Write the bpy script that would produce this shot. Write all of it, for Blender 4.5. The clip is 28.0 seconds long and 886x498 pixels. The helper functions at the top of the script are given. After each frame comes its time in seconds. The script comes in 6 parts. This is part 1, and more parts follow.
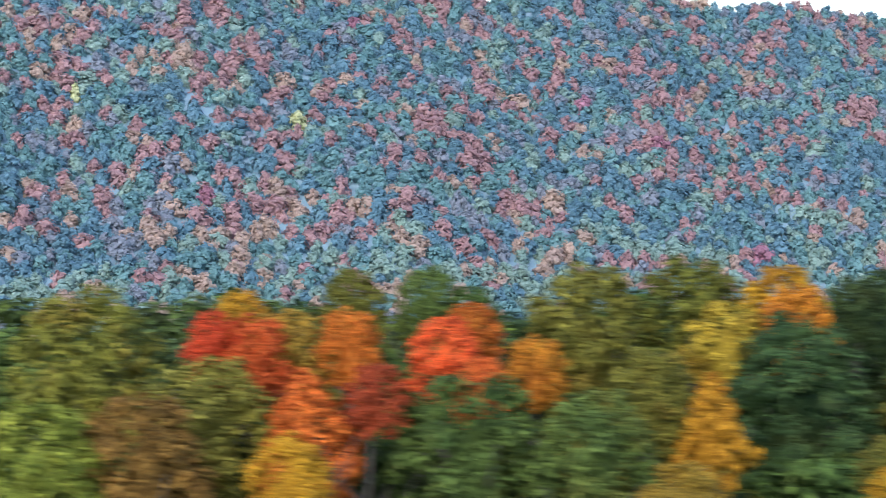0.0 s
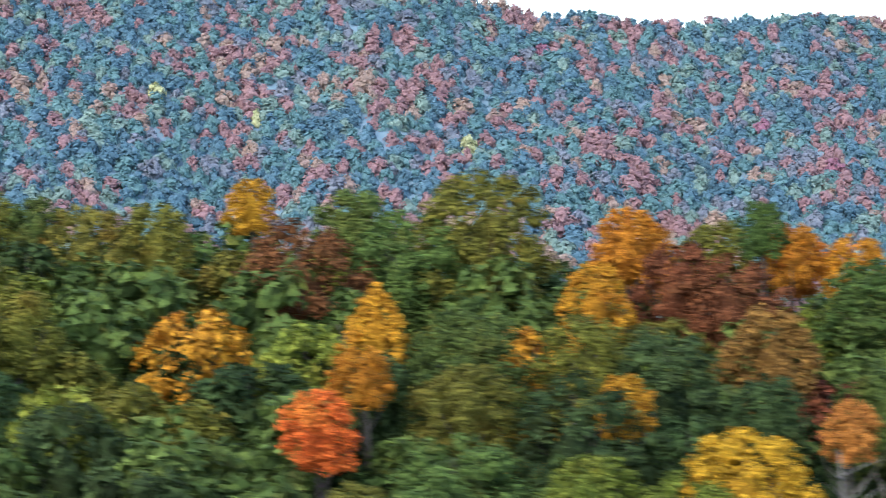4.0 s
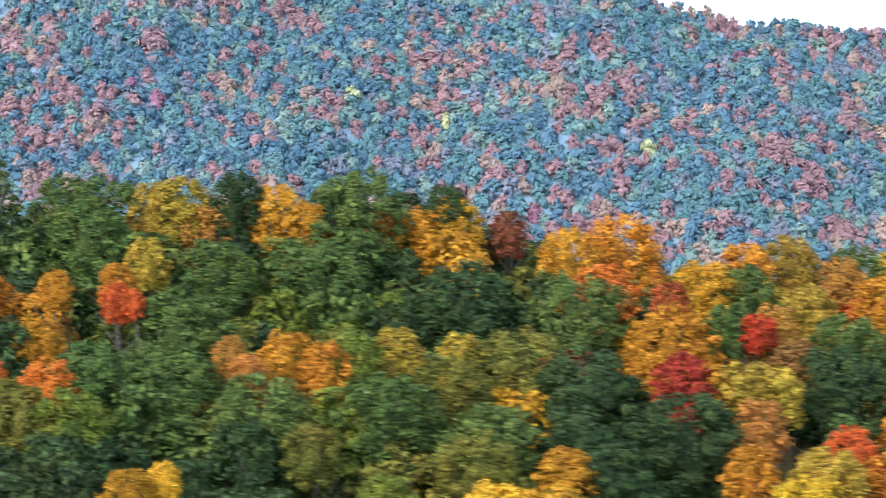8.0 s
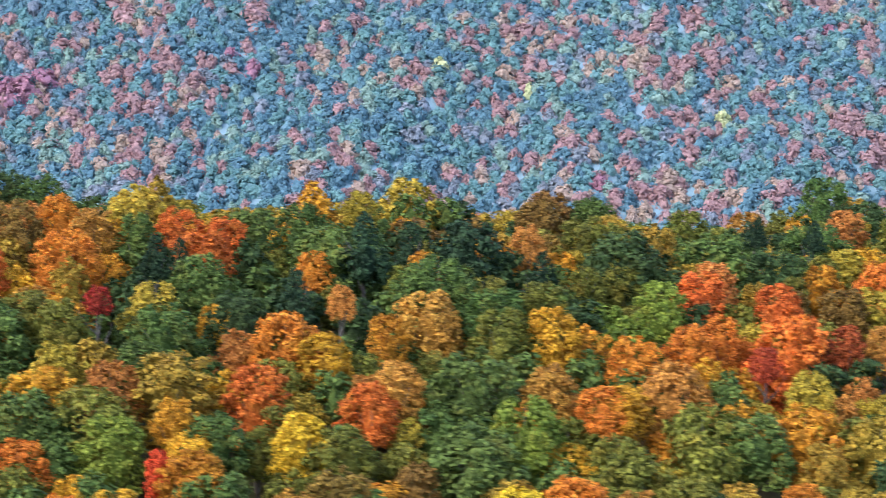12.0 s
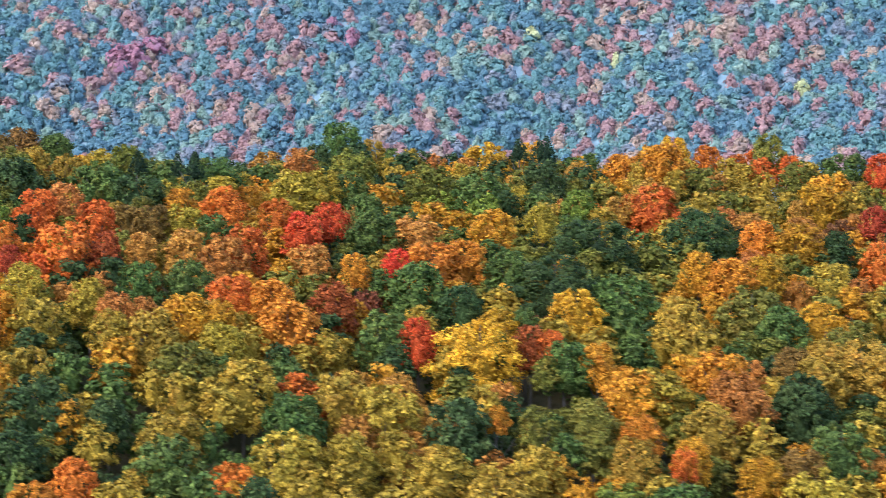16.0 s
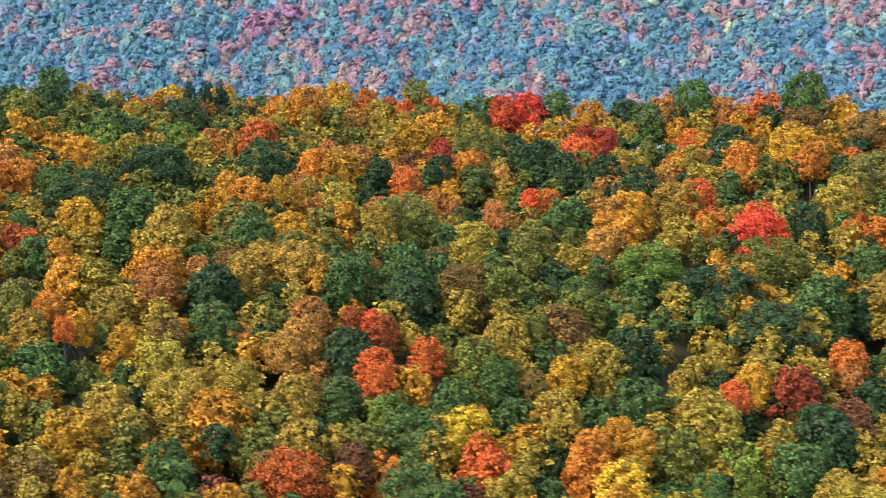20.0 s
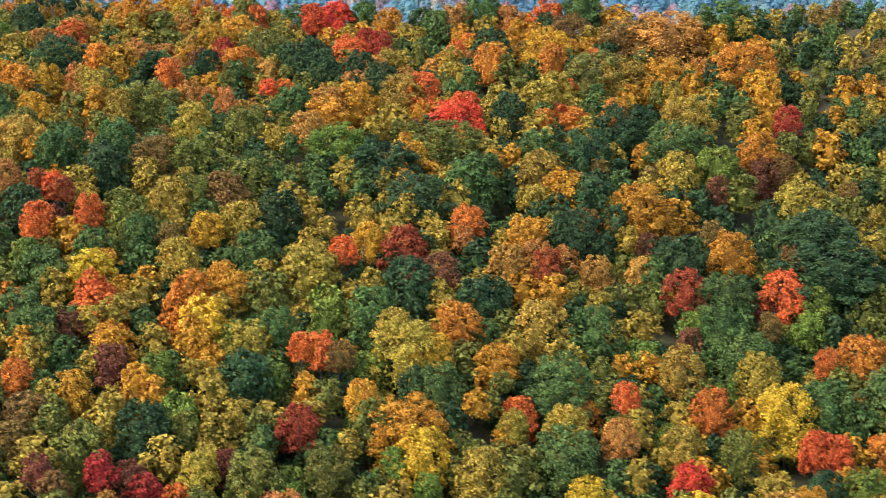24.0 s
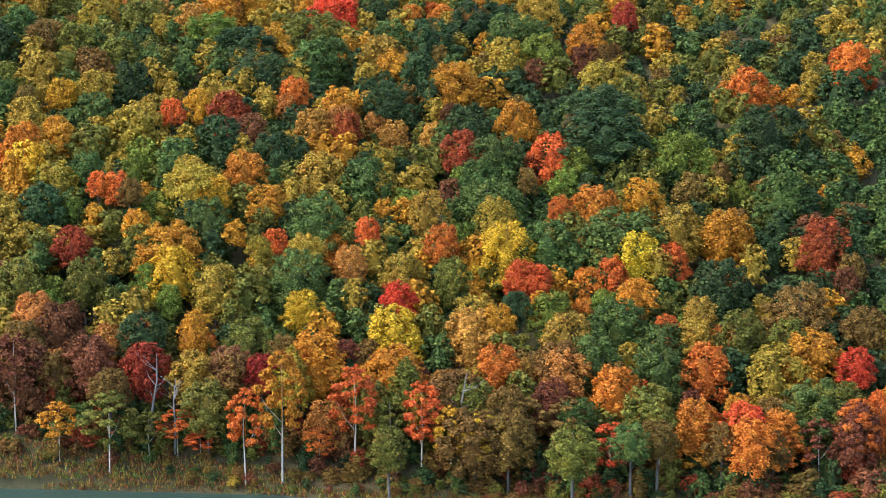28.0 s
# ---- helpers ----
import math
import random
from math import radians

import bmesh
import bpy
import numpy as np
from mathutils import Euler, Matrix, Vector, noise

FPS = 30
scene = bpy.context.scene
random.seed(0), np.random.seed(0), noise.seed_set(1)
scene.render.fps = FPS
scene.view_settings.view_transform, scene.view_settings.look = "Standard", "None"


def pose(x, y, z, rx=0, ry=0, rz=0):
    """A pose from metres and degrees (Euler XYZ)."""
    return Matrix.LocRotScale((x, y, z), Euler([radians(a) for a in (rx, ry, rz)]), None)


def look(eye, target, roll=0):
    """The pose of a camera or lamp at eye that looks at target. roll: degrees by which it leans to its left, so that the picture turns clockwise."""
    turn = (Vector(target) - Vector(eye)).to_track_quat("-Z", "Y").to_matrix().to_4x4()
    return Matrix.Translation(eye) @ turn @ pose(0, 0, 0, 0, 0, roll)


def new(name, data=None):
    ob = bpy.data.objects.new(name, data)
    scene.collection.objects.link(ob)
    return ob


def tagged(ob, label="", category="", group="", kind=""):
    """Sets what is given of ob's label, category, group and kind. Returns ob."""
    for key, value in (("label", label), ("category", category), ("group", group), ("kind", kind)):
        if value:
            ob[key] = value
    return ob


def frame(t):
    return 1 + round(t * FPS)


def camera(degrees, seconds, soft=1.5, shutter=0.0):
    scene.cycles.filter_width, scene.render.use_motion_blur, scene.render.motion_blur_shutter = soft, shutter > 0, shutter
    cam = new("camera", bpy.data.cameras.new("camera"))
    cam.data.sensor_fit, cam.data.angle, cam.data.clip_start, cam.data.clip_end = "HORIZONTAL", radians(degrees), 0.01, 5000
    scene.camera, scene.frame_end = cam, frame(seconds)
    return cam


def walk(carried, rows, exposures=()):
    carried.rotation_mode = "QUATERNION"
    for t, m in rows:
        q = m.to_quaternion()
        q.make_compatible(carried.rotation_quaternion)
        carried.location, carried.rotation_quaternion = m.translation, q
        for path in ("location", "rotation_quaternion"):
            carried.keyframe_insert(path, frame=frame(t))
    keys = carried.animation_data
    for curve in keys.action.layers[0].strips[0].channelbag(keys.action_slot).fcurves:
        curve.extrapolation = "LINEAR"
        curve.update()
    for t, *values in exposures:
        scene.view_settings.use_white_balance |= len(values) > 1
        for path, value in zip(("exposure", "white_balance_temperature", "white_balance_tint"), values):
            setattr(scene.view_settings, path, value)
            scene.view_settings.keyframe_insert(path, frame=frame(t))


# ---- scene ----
cam = camera(22.0, 28.0, soft=0.65, shutter=0.45)
PATH = [
    (0.0, pose(-420.00, -0.00, -0.00, 83.148, 0, -1.642) @ pose(0, 0, 0, 0, 0, 0.650)),
    (0.5, pose(-403.46, -3.91, -0.11, 83.247, 0, -0.479) @ pose(0, 0, 0, 0, 0, 0.568)),
    (1.0, pose(-386.93, -7.81, -0.26, 83.357, 0, 0.698) @ pose(0, 0, 0, 0, 0, 0.436)),
    (1.5, pose(-370.41, -11.72, -0.49, 83.469, 0, 1.892) @ pose(0, 0, 0, 0, 0, 0.294)),
    (2.0, pose(-353.90, -15.63, -0.77, 83.550, 0, 3.089) @ pose(0, 0, 0, 0, 0, 0.156)),
    (2.5, pose(-337.40, -19.54, -1.11, 83.669, 0, 4.297) @ pose(0, 0, 0, 0, 0, 0.027)),
    (3.0, pose(-320.91, -23.43, -1.45, 83.765, 0, 5.490) @ pose(0, 0, 0, 0, 0, -0.061)),
    (3.5, pose(-304.42, -27.30, -1.81, 83.841, 0, 6.679) @ pose(0, 0, 0, 0, 0, -0.123)),
    (4.0, pose(-287.94, -31.16, -2.18, 83.900, 0, 7.877) @ pose(0, 0, 0, 0, 0, -0.170)),
    (4.5, pose(-271.46, -35.01, -2.58, 83.947, 0, 9.096) @ pose(0, 0, 0, 0, 0, -0.209)),
    (5.0, pose(-254.99, -38.83, -2.99, 83.985, 0, 10.349) @ pose(0, 0, 0, 0, 0, -0.245)),
    (5.5, pose(-238.51, -42.63, -3.38, 84.077, 0, 11.540) @ pose(0, 0, 0, 0, 0, -0.154)),
    (6.0, pose(-221.48, -46.34, -3.71, 84.151, 0, 12.764) @ pose(0, 0, 0, 0, 0, -0.078)),
    (6.5, pose(-205.28, -50.47, -3.94, 84.206, 0, 13.932) @ pose(0, 0, 0, 0, 0, -0.051)),
    (7.0, pose(-188.31, -53.41, -4.29, 84.222, 0, 15.133) @ pose(0, 0, 0, 0, 0, -0.093)),
    (7.5, pose(-171.39, -56.25, -4.47, 84.222, 0, 16.250) @ pose(0, 0, 0, 0, 0, -0.061)),
    (8.0, pose(-154.91, -58.28, -4.62, 84.189, 0, 17.303) @ pose(0, 0, 0, 0, 0, -0.058)),
    (8.5, pose(-138.66, -59.67, -4.69, 84.119, 0, 18.260) @ pose(0, 0, 0, 0, 0, 0.021)),
    (9.0, pose(-122.31, -61.54, -4.68, 84.041, 0, 19.085) @ pose(0, 0, 0, 0, 0, 0.156)),
    (9.5, pose(-105.79, -63.88, -4.66, 83.949, 0, 19.851) @ pose(0, 0, 0, 0, 0, 0.179)),
    (10.0, pose(-89.46, -65.31, -4.49, 83.852, 0, 20.623) @ pose(0, 0, 0, 0, 0, 0.160)),
    (10.5, pose(-73.18, -66.27, -4.35, 83.752, 0, 21.403) @ pose(0, 0, 0, 0, 0, 0.055)),
    (11.0, pose(-56.94, -67.22, -4.34, 83.680, 0, 22.201) @ pose(0, 0, 0, 0, 0, -0.015)),
    (11.5, pose(-40.94, -67.35, -4.48, 83.609, 0, 23.007) @ pose(0, 0, 0, 0, 0, -0.018)),
    (12.0, pose(-25.18, -67.12, -4.72, 83.528, 0, 23.805) @ pose(0, 0, 0, 0, 0, 0.022)),
    (12.5, pose(-9.55, -66.88, -4.89, 83.447, 0, 24.590) @ pose(0, 0, 0, 0, 0, 0.058)),
    (13.0, pose(6.17, -66.50, -5.02, 83.354, 0, 25.378) @ pose(0, 0, 0, 0, 0, 0.053)),
    (13.5, pose(21.97, -66.05, -5.01, 83.260, 0, 26.170) @ pose(0, 0, 0, 0, 0, 0.041)),
    (14.0, pose(37.41, -65.81, -5.00, 83.178, 0, 26.953) @ pose(0, 0, 0, 0, 0, 0.047)),
    (14.5, pose(52.73, -65.75, -4.99, 83.100, 0, 27.734) @ pose(0, 0, 0, 0, 0, 0.060)),
    (15.0, pose(68.16, -65.85, -4.97, 83.021, 0, 28.519) @ pose(0, 0, 0, 0, 0, 0.068)),
    (15.5, pose(83.94, -66.09, -4.96, 82.934, 0, 29.311) @ pose(0, 0, 0, 0, 0, 0.060)),
    (16.0, pose(100.33, -66.44, -4.94, 82.834, 0, 30.118) @ pose(0, 0, 0, 0, 0, 0.019)),
    (16.5, pose(116.83, -66.69, -4.77, 82.729, 0, 30.963) @ pose(0, 0, 0, 0, 0, 0.041)),
    (17.0, pose(133.34, -66.62, -4.53, 82.631, 0, 31.804) @ pose(0, 0, 0, 0, 0, 0.022)),
    (17.5, pose(149.88, -66.19, -4.39, 82.532, 0, 32.665) @ pose(0, 0, 0, 0, 0, -0.079)),
    (18.0, pose(166.21, -65.40, -4.44, 82.444, 0, 33.518) @ pose(0, 0, 0, 0, 0, -0.109)),
    (18.5, pose(181.88, -63.88, -4.59, 82.342, 0, 34.367) @ pose(0, 0, 0, 0, 0, -0.121)),
    (19.0, pose(196.88, -61.76, -4.85, 82.260, 0, 35.216) @ pose(0, 0, 0, 0, 0, -0.162)),
    (19.5, pose(211.72, -59.63, -5.21, 82.196, 0, 36.070) @ pose(0, 0, 0, 0, 0, -0.098)),
    (20.0, pose(226.39, -57.32, -5.68, 82.113, 0, 36.965) @ pose(0, 0, 0, 0, 0, -0.161)),
    (20.5, pose(240.83, -54.67, -6.39, 82.029, 0, 37.868) @ pose(0, 0, 0, 0, 0, -0.220)),
    (21.0, pose(254.67, -51.83, -7.29, 81.937, 0, 38.735) @ pose(0, 0, 0, 0, 0, -0.220)),
    (21.5, pose(267.98, -48.75, -8.33, 81.850, 0, 39.590) @ pose(0, 0, 0, 0, 0, -0.220)),
    (22.0, pose(280.87, -45.63, -9.06, 81.694, 0, 40.440) @ pose(0, 0, 0, 0, 0, -0.174)),
    (22.5, pose(293.39, -42.45, -9.69, 81.503, 0, 41.291) @ pose(0, 0, 0, 0, 0, -0.113)),
    (23.0, pose(305.62, -39.22, -10.45, 81.315, 0, 42.144) @ pose(0, 0, 0, 0, 0, -0.060)),
    (23.5, pose(317.62, -35.92, -11.54, 81.164, 0, 43.004) @ pose(0, 0, 0, 0, 0, -0.036)),
    (24.0, pose(329.48, -32.55, -13.19, 81.086, 0, 43.874) @ pose(0, 0, 0, 0, 0, -0.060)),
    (24.5, pose(340.93, -29.02, -15.22, 81.084, 0, 44.775) @ pose(0, 0, 0, 0, 0, -0.061)),
    (25.0, pose(352.40, -25.27, -17.66, 81.125, 0, 45.670) @ pose(0, 0, 0, 0, 0, -0.000)),
    (25.5, pose(364.00, -21.43, -20.34, 81.209, 0, 46.613) @ pose(0, 0, 0, 0, 0, 0.100)),
    (26.0, pose(375.65, -17.50, -23.12, 81.283, 0, 47.618) @ pose(0, 0, 0, 0, 0, 0.231)),
    (26.5, pose(387.03, -13.35, -25.70, 81.351, 0, 48.635) @ pose(0, 0, 0, 0, 0, 0.280)),
    (27.0, pose(398.15, -9.03, -28.18, 81.401, 0, 49.689) @ pose(0, 0, 0, 0, 0, 0.241)),
    (27.5, pose(409.14, -4.56, -30.62, 81.423, 0, 50.768) @ pose(0, 0, 0, 0, 0, 0.154)),
    (28.0, pose(420.00, 0.00, -32.88, 81.492, 0, 51.900) @ pose(0, 0, 0, 0, 0, 0.054)),
]
walk(cam, PATH, exposures=[(0, 1.62), (5, 1.75), (8, 1.95), (13, 2.0), (20, 2.08), (28, 2.12)])

# ---- light: thin high cloud, soft sun from behind the camera's left shoulder ----
SUN_ELEV, SUN_TURN = 48.0, 205.0
world = bpy.data.worlds.new("sky")
scene.world = world
world.use_nodes = True
wn = world.node_tree.nodes
sky = wn.new("ShaderNodeTexSky")
sky.sky_type = "NISHITA"
sky.sun_disc = False
sky.sun_elevation = radians(SUN_ELEV)
sky.sun_rotation = radians(SUN_TURN)
sky.air_density, sky.dust_density, sky.ozone_density = 1.0, 1.5, 1.0
# the sky lookup is raised so its bright haze band shows behind the far crest
coord, lift = wn.new("ShaderNodeTexCoord"), wn.new("ShaderNodeMapping")
lift.inputs["Location"].default_value = (0, 0, 0.09)
world.node_tree.links.new(coord.outputs["Generated"], lift.inputs["Vector"])
world.node_tree.links.new(lift.outputs["Vector"], sky.inputs["Vector"])
world.node_tree.links.new(sky.outputs[0], wn["Background"].inputs["Color"])
wn["Background"].inputs["Strength"].default_value = 0.15
sun = new("sun", bpy.data.lights.new("sun", "SUN"))
sun.data.energy, sun.data.angle, sun.data.color = 0.65, radians(20), (1.0, 0.97, 0.92)
_a, _e = radians(SUN_TURN), radians(SUN_ELEV)
sun.matrix_world = look((math.sin(_a) * math.cos(_e) * 500, math.cos(_a) * math.cos(_e) * 500, math.sin(_e) * 500), (0, 0, 0))


# ---- materials ----
def nodes_of(name):
    m = bpy.data.materials.new(name)
    m.use_nodes = True
    t = m.node_tree
    return m, t.nodes, t.links, t.nodes["Principled BSDF"]


def leaf_material(name, a, b, turn=None, rough=0.7, spread=0.014, scale=0.5, leafy_range=(0.5, 1.5), share=0.4, grain=0.35, thin=0.2):
    """Foliage: each leaf spray lies somewhere between colours a and b; some boughs have turned to a third colour; trees differ in hue."""
    m, n, l, p = nodes_of(name)
    geo, info = n.new("ShaderNodeNewGeometry"), n.new("ShaderNodeObjectInfo")
    noi, fine, mix, hsv = n.new("ShaderNodeTexNoise"), n.new("ShaderNodeTexNoise"), n.new("ShaderNodeMix"), n.new("ShaderNodeHueSaturation")
    noi.inputs["Scale"].default_value = scale
    noi.inputs["Detail"].default_value = 3
    fine.inputs["Scale"].default_value = scale * 9
    pos = geo.outputs["Position"]
    l.new(pos, noi.inputs["Vector"]), l.new(pos, fine.inputs["Vector"])
    add = n.new("ShaderNodeMath")
    add.operation = "MULTIPLY_ADD"
    add.inputs[1].default_value = 0.5
    l.new(geo.outputs["Random Per Island"], add.inputs[0])
    scaled = n.new("ShaderNodeMath")
    scaled.operation = "MULTIPLY_ADD"
    scaled.inputs[1].default_value, scaled.inputs[2].default_value = 1.9, -0.75
    l.new(noi.outputs["Fac"], scaled.inputs[0])
    l.new(scaled.outputs[0], add.inputs[2])
    mix.data_type = "RGBA"
    mix.inputs["A"].default_value, mix.inputs["B"].default_value = (*a, 1), (*b, 1)
    l.new(add.outputs[0], mix.inputs["Factor"])
    hue = n.new("ShaderNodeMapRange")
    hue.inputs["To Min"].default_value, hue.inputs["To Max"].default_value = 0.5 - spread, 0.5 + spread
    l.new(info.outputs["Random"], hue.inputs["Value"])
    l.new(hue.outputs[0], hsv.inputs["Hue"])
    val = n.new("ShaderNodeMapRange")
    val.inputs["From Min"].default_value, val.inputs["From Max"].default_value = 0.3, 0.7
    val.inputs["To Min"].default_value, val.inputs["To Max"].default_value = 1 - grain, 1 + grain
    l.new(fine.outputs["Fac"], val.inputs["Value"])
    leafy = n.new("ShaderNodeMapRange")
    leafy.inputs["To Min"].default_value, leafy.inputs["To Max"].default_value = leafy_range
    l.new(geo.outputs["Random Per Island"], leafy.inputs["Value"])
    both, age, each = n.new("ShaderNodeMath"), n.new("ShaderNodeMapRange"), n.new("ShaderNodeMath")
    both.operation = each.operation = "MULTIPLY"
    age.inputs["To Min"].default_value, age.inputs["To Max"].default_value = 1.18, 0.82
    wrap = n.new("ShaderNodeMath")
    wrap.operation = "FRACT"
    times = n.new("ShaderNodeMath")
    times.operation, times.inputs[1].default_value = "MULTIPLY", 7.0
    l.new(info.outputs["Random"], times.inputs[0]), l.new(times.outputs[0], wrap.inputs[0]), l.new(wrap.outputs[0], age.inputs["Value"])
    l.new(val.outputs[0], each.inputs[0]), l.new(leafy.outputs[0], each.inputs[1])
    l.new(each.outputs[0], both.inputs[0]), l.new(age.outputs[0], both.inputs[1])
    l.new(both.outputs[0], hsv.inputs["Value"])
    if turn:
        big, bough, third = n.new("ShaderNodeTexNoise"), n.new("ShaderNodeMapRange"), n.new("ShaderNodeMix")
        big.inputs["Scale"].default_value, big.inputs["Detail"].default_value = 0.42, 4
        shift = n.new("ShaderNodeVectorMath")
        shift.inputs[1].default_value = (137.0, 51.0, 23.0)
        l.new(pos, shift.inputs[0]), l.new(shift.outputs[0], big.inputs["Vector"])
        bough.inputs["From Min"].default_value, bough.inputs["From Max"].default_value = 0.55, 0.68
        bough.inputs["To Max"].default_value = share
        l.new(big.outputs["Fac"], bough.inputs["Value"])
        third.data_type = "RGBA"
        third.inputs["B"].default_value = (*turn, 1)
        l.new(bough.outputs[0], third.inputs["Factor"]), l.new(mix.outputs["Result"], third.inputs["A"])
        l.new(third.outputs["Result"], hsv.inputs["Color"])
    else:
        l.new(mix.outputs["Result"], hsv.inputs["Color"])
    l.new(hsv.outputs["Color"], p.inputs["Base Color"])
    p.inputs["Roughness"].default_value = rough
    p.inputs["Specular IOR Level"].default_value = 0.12
    bump = n.new("ShaderNodeBump")
    bump.inputs["Strength"].default_value, bump.inputs["Distance"].default_value = 0.6, 0.2
    l.new(fine.outputs["Fac"], bump.inputs["Height"])
    l.new(bump.outputs[0], p.inputs["Normal"])
    # leaves let some of the light through
    glow, blend = n.new("ShaderNodeBsdfTranslucent"), n.new("ShaderNodeMixShader")
    blend.inputs[0].default_value = thin
    l.new(hsv.outputs["Color"], glow.inputs["Color"])
    l.new(p.outputs[0], blend.inputs[1]), l.new(glow.outputs[0], blend.inputs[2])
    l.new(blend.outputs[0], n["Material Output"].inputs["Surface"])
    return m


def ground_material(name, a, b, c, scale):
    m, n, l, p = nodes_of(name)
    geo, n1, n2 = n.new("ShaderNodeNewGeometry"), n.new("ShaderNodeTexNoise"), n.new("ShaderNodeTexNoise")
    n1.inputs["Scale"].default_value, n2.inputs["Scale"].default_value = scale, scale * 14
    n1.inputs["Detail"].default_value = n2.inputs["Detail"].default_value = 6
    l.new(geo.outputs["Position"], n1.inputs["Vector"]), l.new(geo.outputs["Position"], n2.inputs["Vector"])
    r1, mix = n.new("ShaderNodeValToRGB"), n.new("ShaderNodeMix")
    r1.color_ramp.elements[0].color, r1.color_ramp.elements[1].color = (*a, 1), (*b, 1)
    r1.color_ramp.elements[0].position, r1.color_ramp.elements[1].position = 0.35, 0.65
    mix.data_type = "RGBA"
    mix.inputs["B"].default_value = (*c, 1)
    l.new(n1.outputs["Fac"], r1.inputs["Fac"])
    l.new(r1.outputs["Color"], mix.inputs["A"])
    l.new(n2.outputs["Fac"], mix.inputs["Factor"])
    l.new(mix.outputs["Result"], p.inputs["Base Color"])
    p.inputs["Roughness"].default_value = 0.95
    bump = n.new("ShaderNodeBump")
    bump.inputs["Distance"].default_value = 0.3
    l.new(n2.outputs["Fac"], bump.inputs["Height"])
    l.new(bump.outputs[0], p.inputs["Normal"])
    return m


def bark_material(name, a, b):
    m, n, l, p = nodes_of(name)
    tex, noi, ramp = n.new("ShaderNodeTexCoord"), n.new("ShaderNodeTexNoise"), n.new("ShaderNodeValToRGB")
    mp = n.new("ShaderNodeMapping")
    mp.inputs["Scale"].default_value = (9, 9, 2)
    l.new(tex.outputs["Object"], mp.inputs["Vector"]), l.new(mp.outputs[0], noi.inputs["Vector"])
    noi.inputs["Scale"].default_value = 1.5
    noi.inputs["Detail"].default_value = 5
    ramp.color_ramp.elements[0].color, ramp.color_ramp.elements[1].color = (*a, 1), (*b, 1)
    ramp.color_ramp.elements[0].position, ramp.color_ramp.elements[1].position = 0.35, 0.65
    l.new(noi.outputs["Fac"], ramp.inputs["Fac"]), l.new(ramp.outputs[0], p.inputs["Base Color"])
    p.inputs["Roughness"].default_value = 0.9
    bump = n.new("ShaderNodeBump")
    bump.inputs["Distance"].default_value = 0.05
    l.new(noi.outputs["Fac"], bump.inputs["Height"]), l.new(bump.outputs[0], p.inputs["Normal"])
    return m


# leaf colours: key -> material, words for the label
LEAF = {
    "D": (leaf_material("leaves_dark_green", (0.029, 0.055, 0.019), (0.061, 0.098, 0.030), (0.084, 0.090, 0.022)), "dark green"),
    "G": (leaf_material("leaves_green", (0.053, 0.094, 0.024), (0.114, 0.162, 0.036), (0.17, 0.15, 0.028)), "green"),
    "L": (leaf_material("leaves_light_green", (0.10, 0.145, 0.021), (0.20, 0.235, 0.035), (0.28, 0.23, 0.03)), "light green"),
    "O": (leaf_material("leaves_olive", (0.105, 0.110, 0.020), (0.205, 0.190, 0.032), (0.28, 0.16, 0.025)), "olive green"),
    "Y": (leaf_material("leaves_yellow_green", (0.255, 0.182, 0.026), (0.46, 0.295, 0.038), (0.44, 0.20, 0.03)), "yellow-olive"),
    "B": (leaf_material("leaves_bright_yellow", (0.46, 0.28, 0.018), (0.74, 0.47, 0.038), (0.55, 0.24, 0.02)), "bright yellow"),
    "A": (leaf_material("leaves_amber", (0.38, 0.16, 0.016), (0.62, 0.31, 0.028), (0.42, 0.12, 0.02)), "amber"),
    "R": (leaf_material("leaves_orange", (0.44, 0.108, 0.018), (0.66, 0.210, 0.032), (0.52, 0.24, 0.025)), "orange"),
    "S": (leaf_material("leaves_scarlet", (0.46, 0.066, 0.020), (0.72, 0.140, 0.034), (0.50, 0.12, 0.03)), "scarlet"),
    "C": (leaf_material("leaves_crimson", (0.24, 0.036, 0.016), (0.42, 0.078, 0.028), (0.28, 0.080, 0.03)), "crimson"),
    "U": (leaf_material("leaves_rust", (0.145, 0.082, 0.020), (0.27, 0.150, 0.034), (0.22, 0.12, 0.03)), "rust brown"),
    "T": (leaf_material("leaves_salmon", (0.34, 0.140, 0.030), (0.53, 0.240, 0.046), (0.42, 0.22, 0.04)), "salmon tan"),
    "M": (leaf_material("leaves_maroon", (0.125, 0.042, 0.020), (0.25, 0.088, 0.036), (0.19, 0.085, 0.03)), "dull maroon"),
    "P": (leaf_material("needles", (0.016, 0.036, 0.019), (0.036, 0.066, 0.028), spread=0.01), "dark evergreen"),
}
# haze over the far hill is put into these pale, bluish, low-contrast leaf colours
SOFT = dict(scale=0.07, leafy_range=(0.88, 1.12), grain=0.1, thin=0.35)
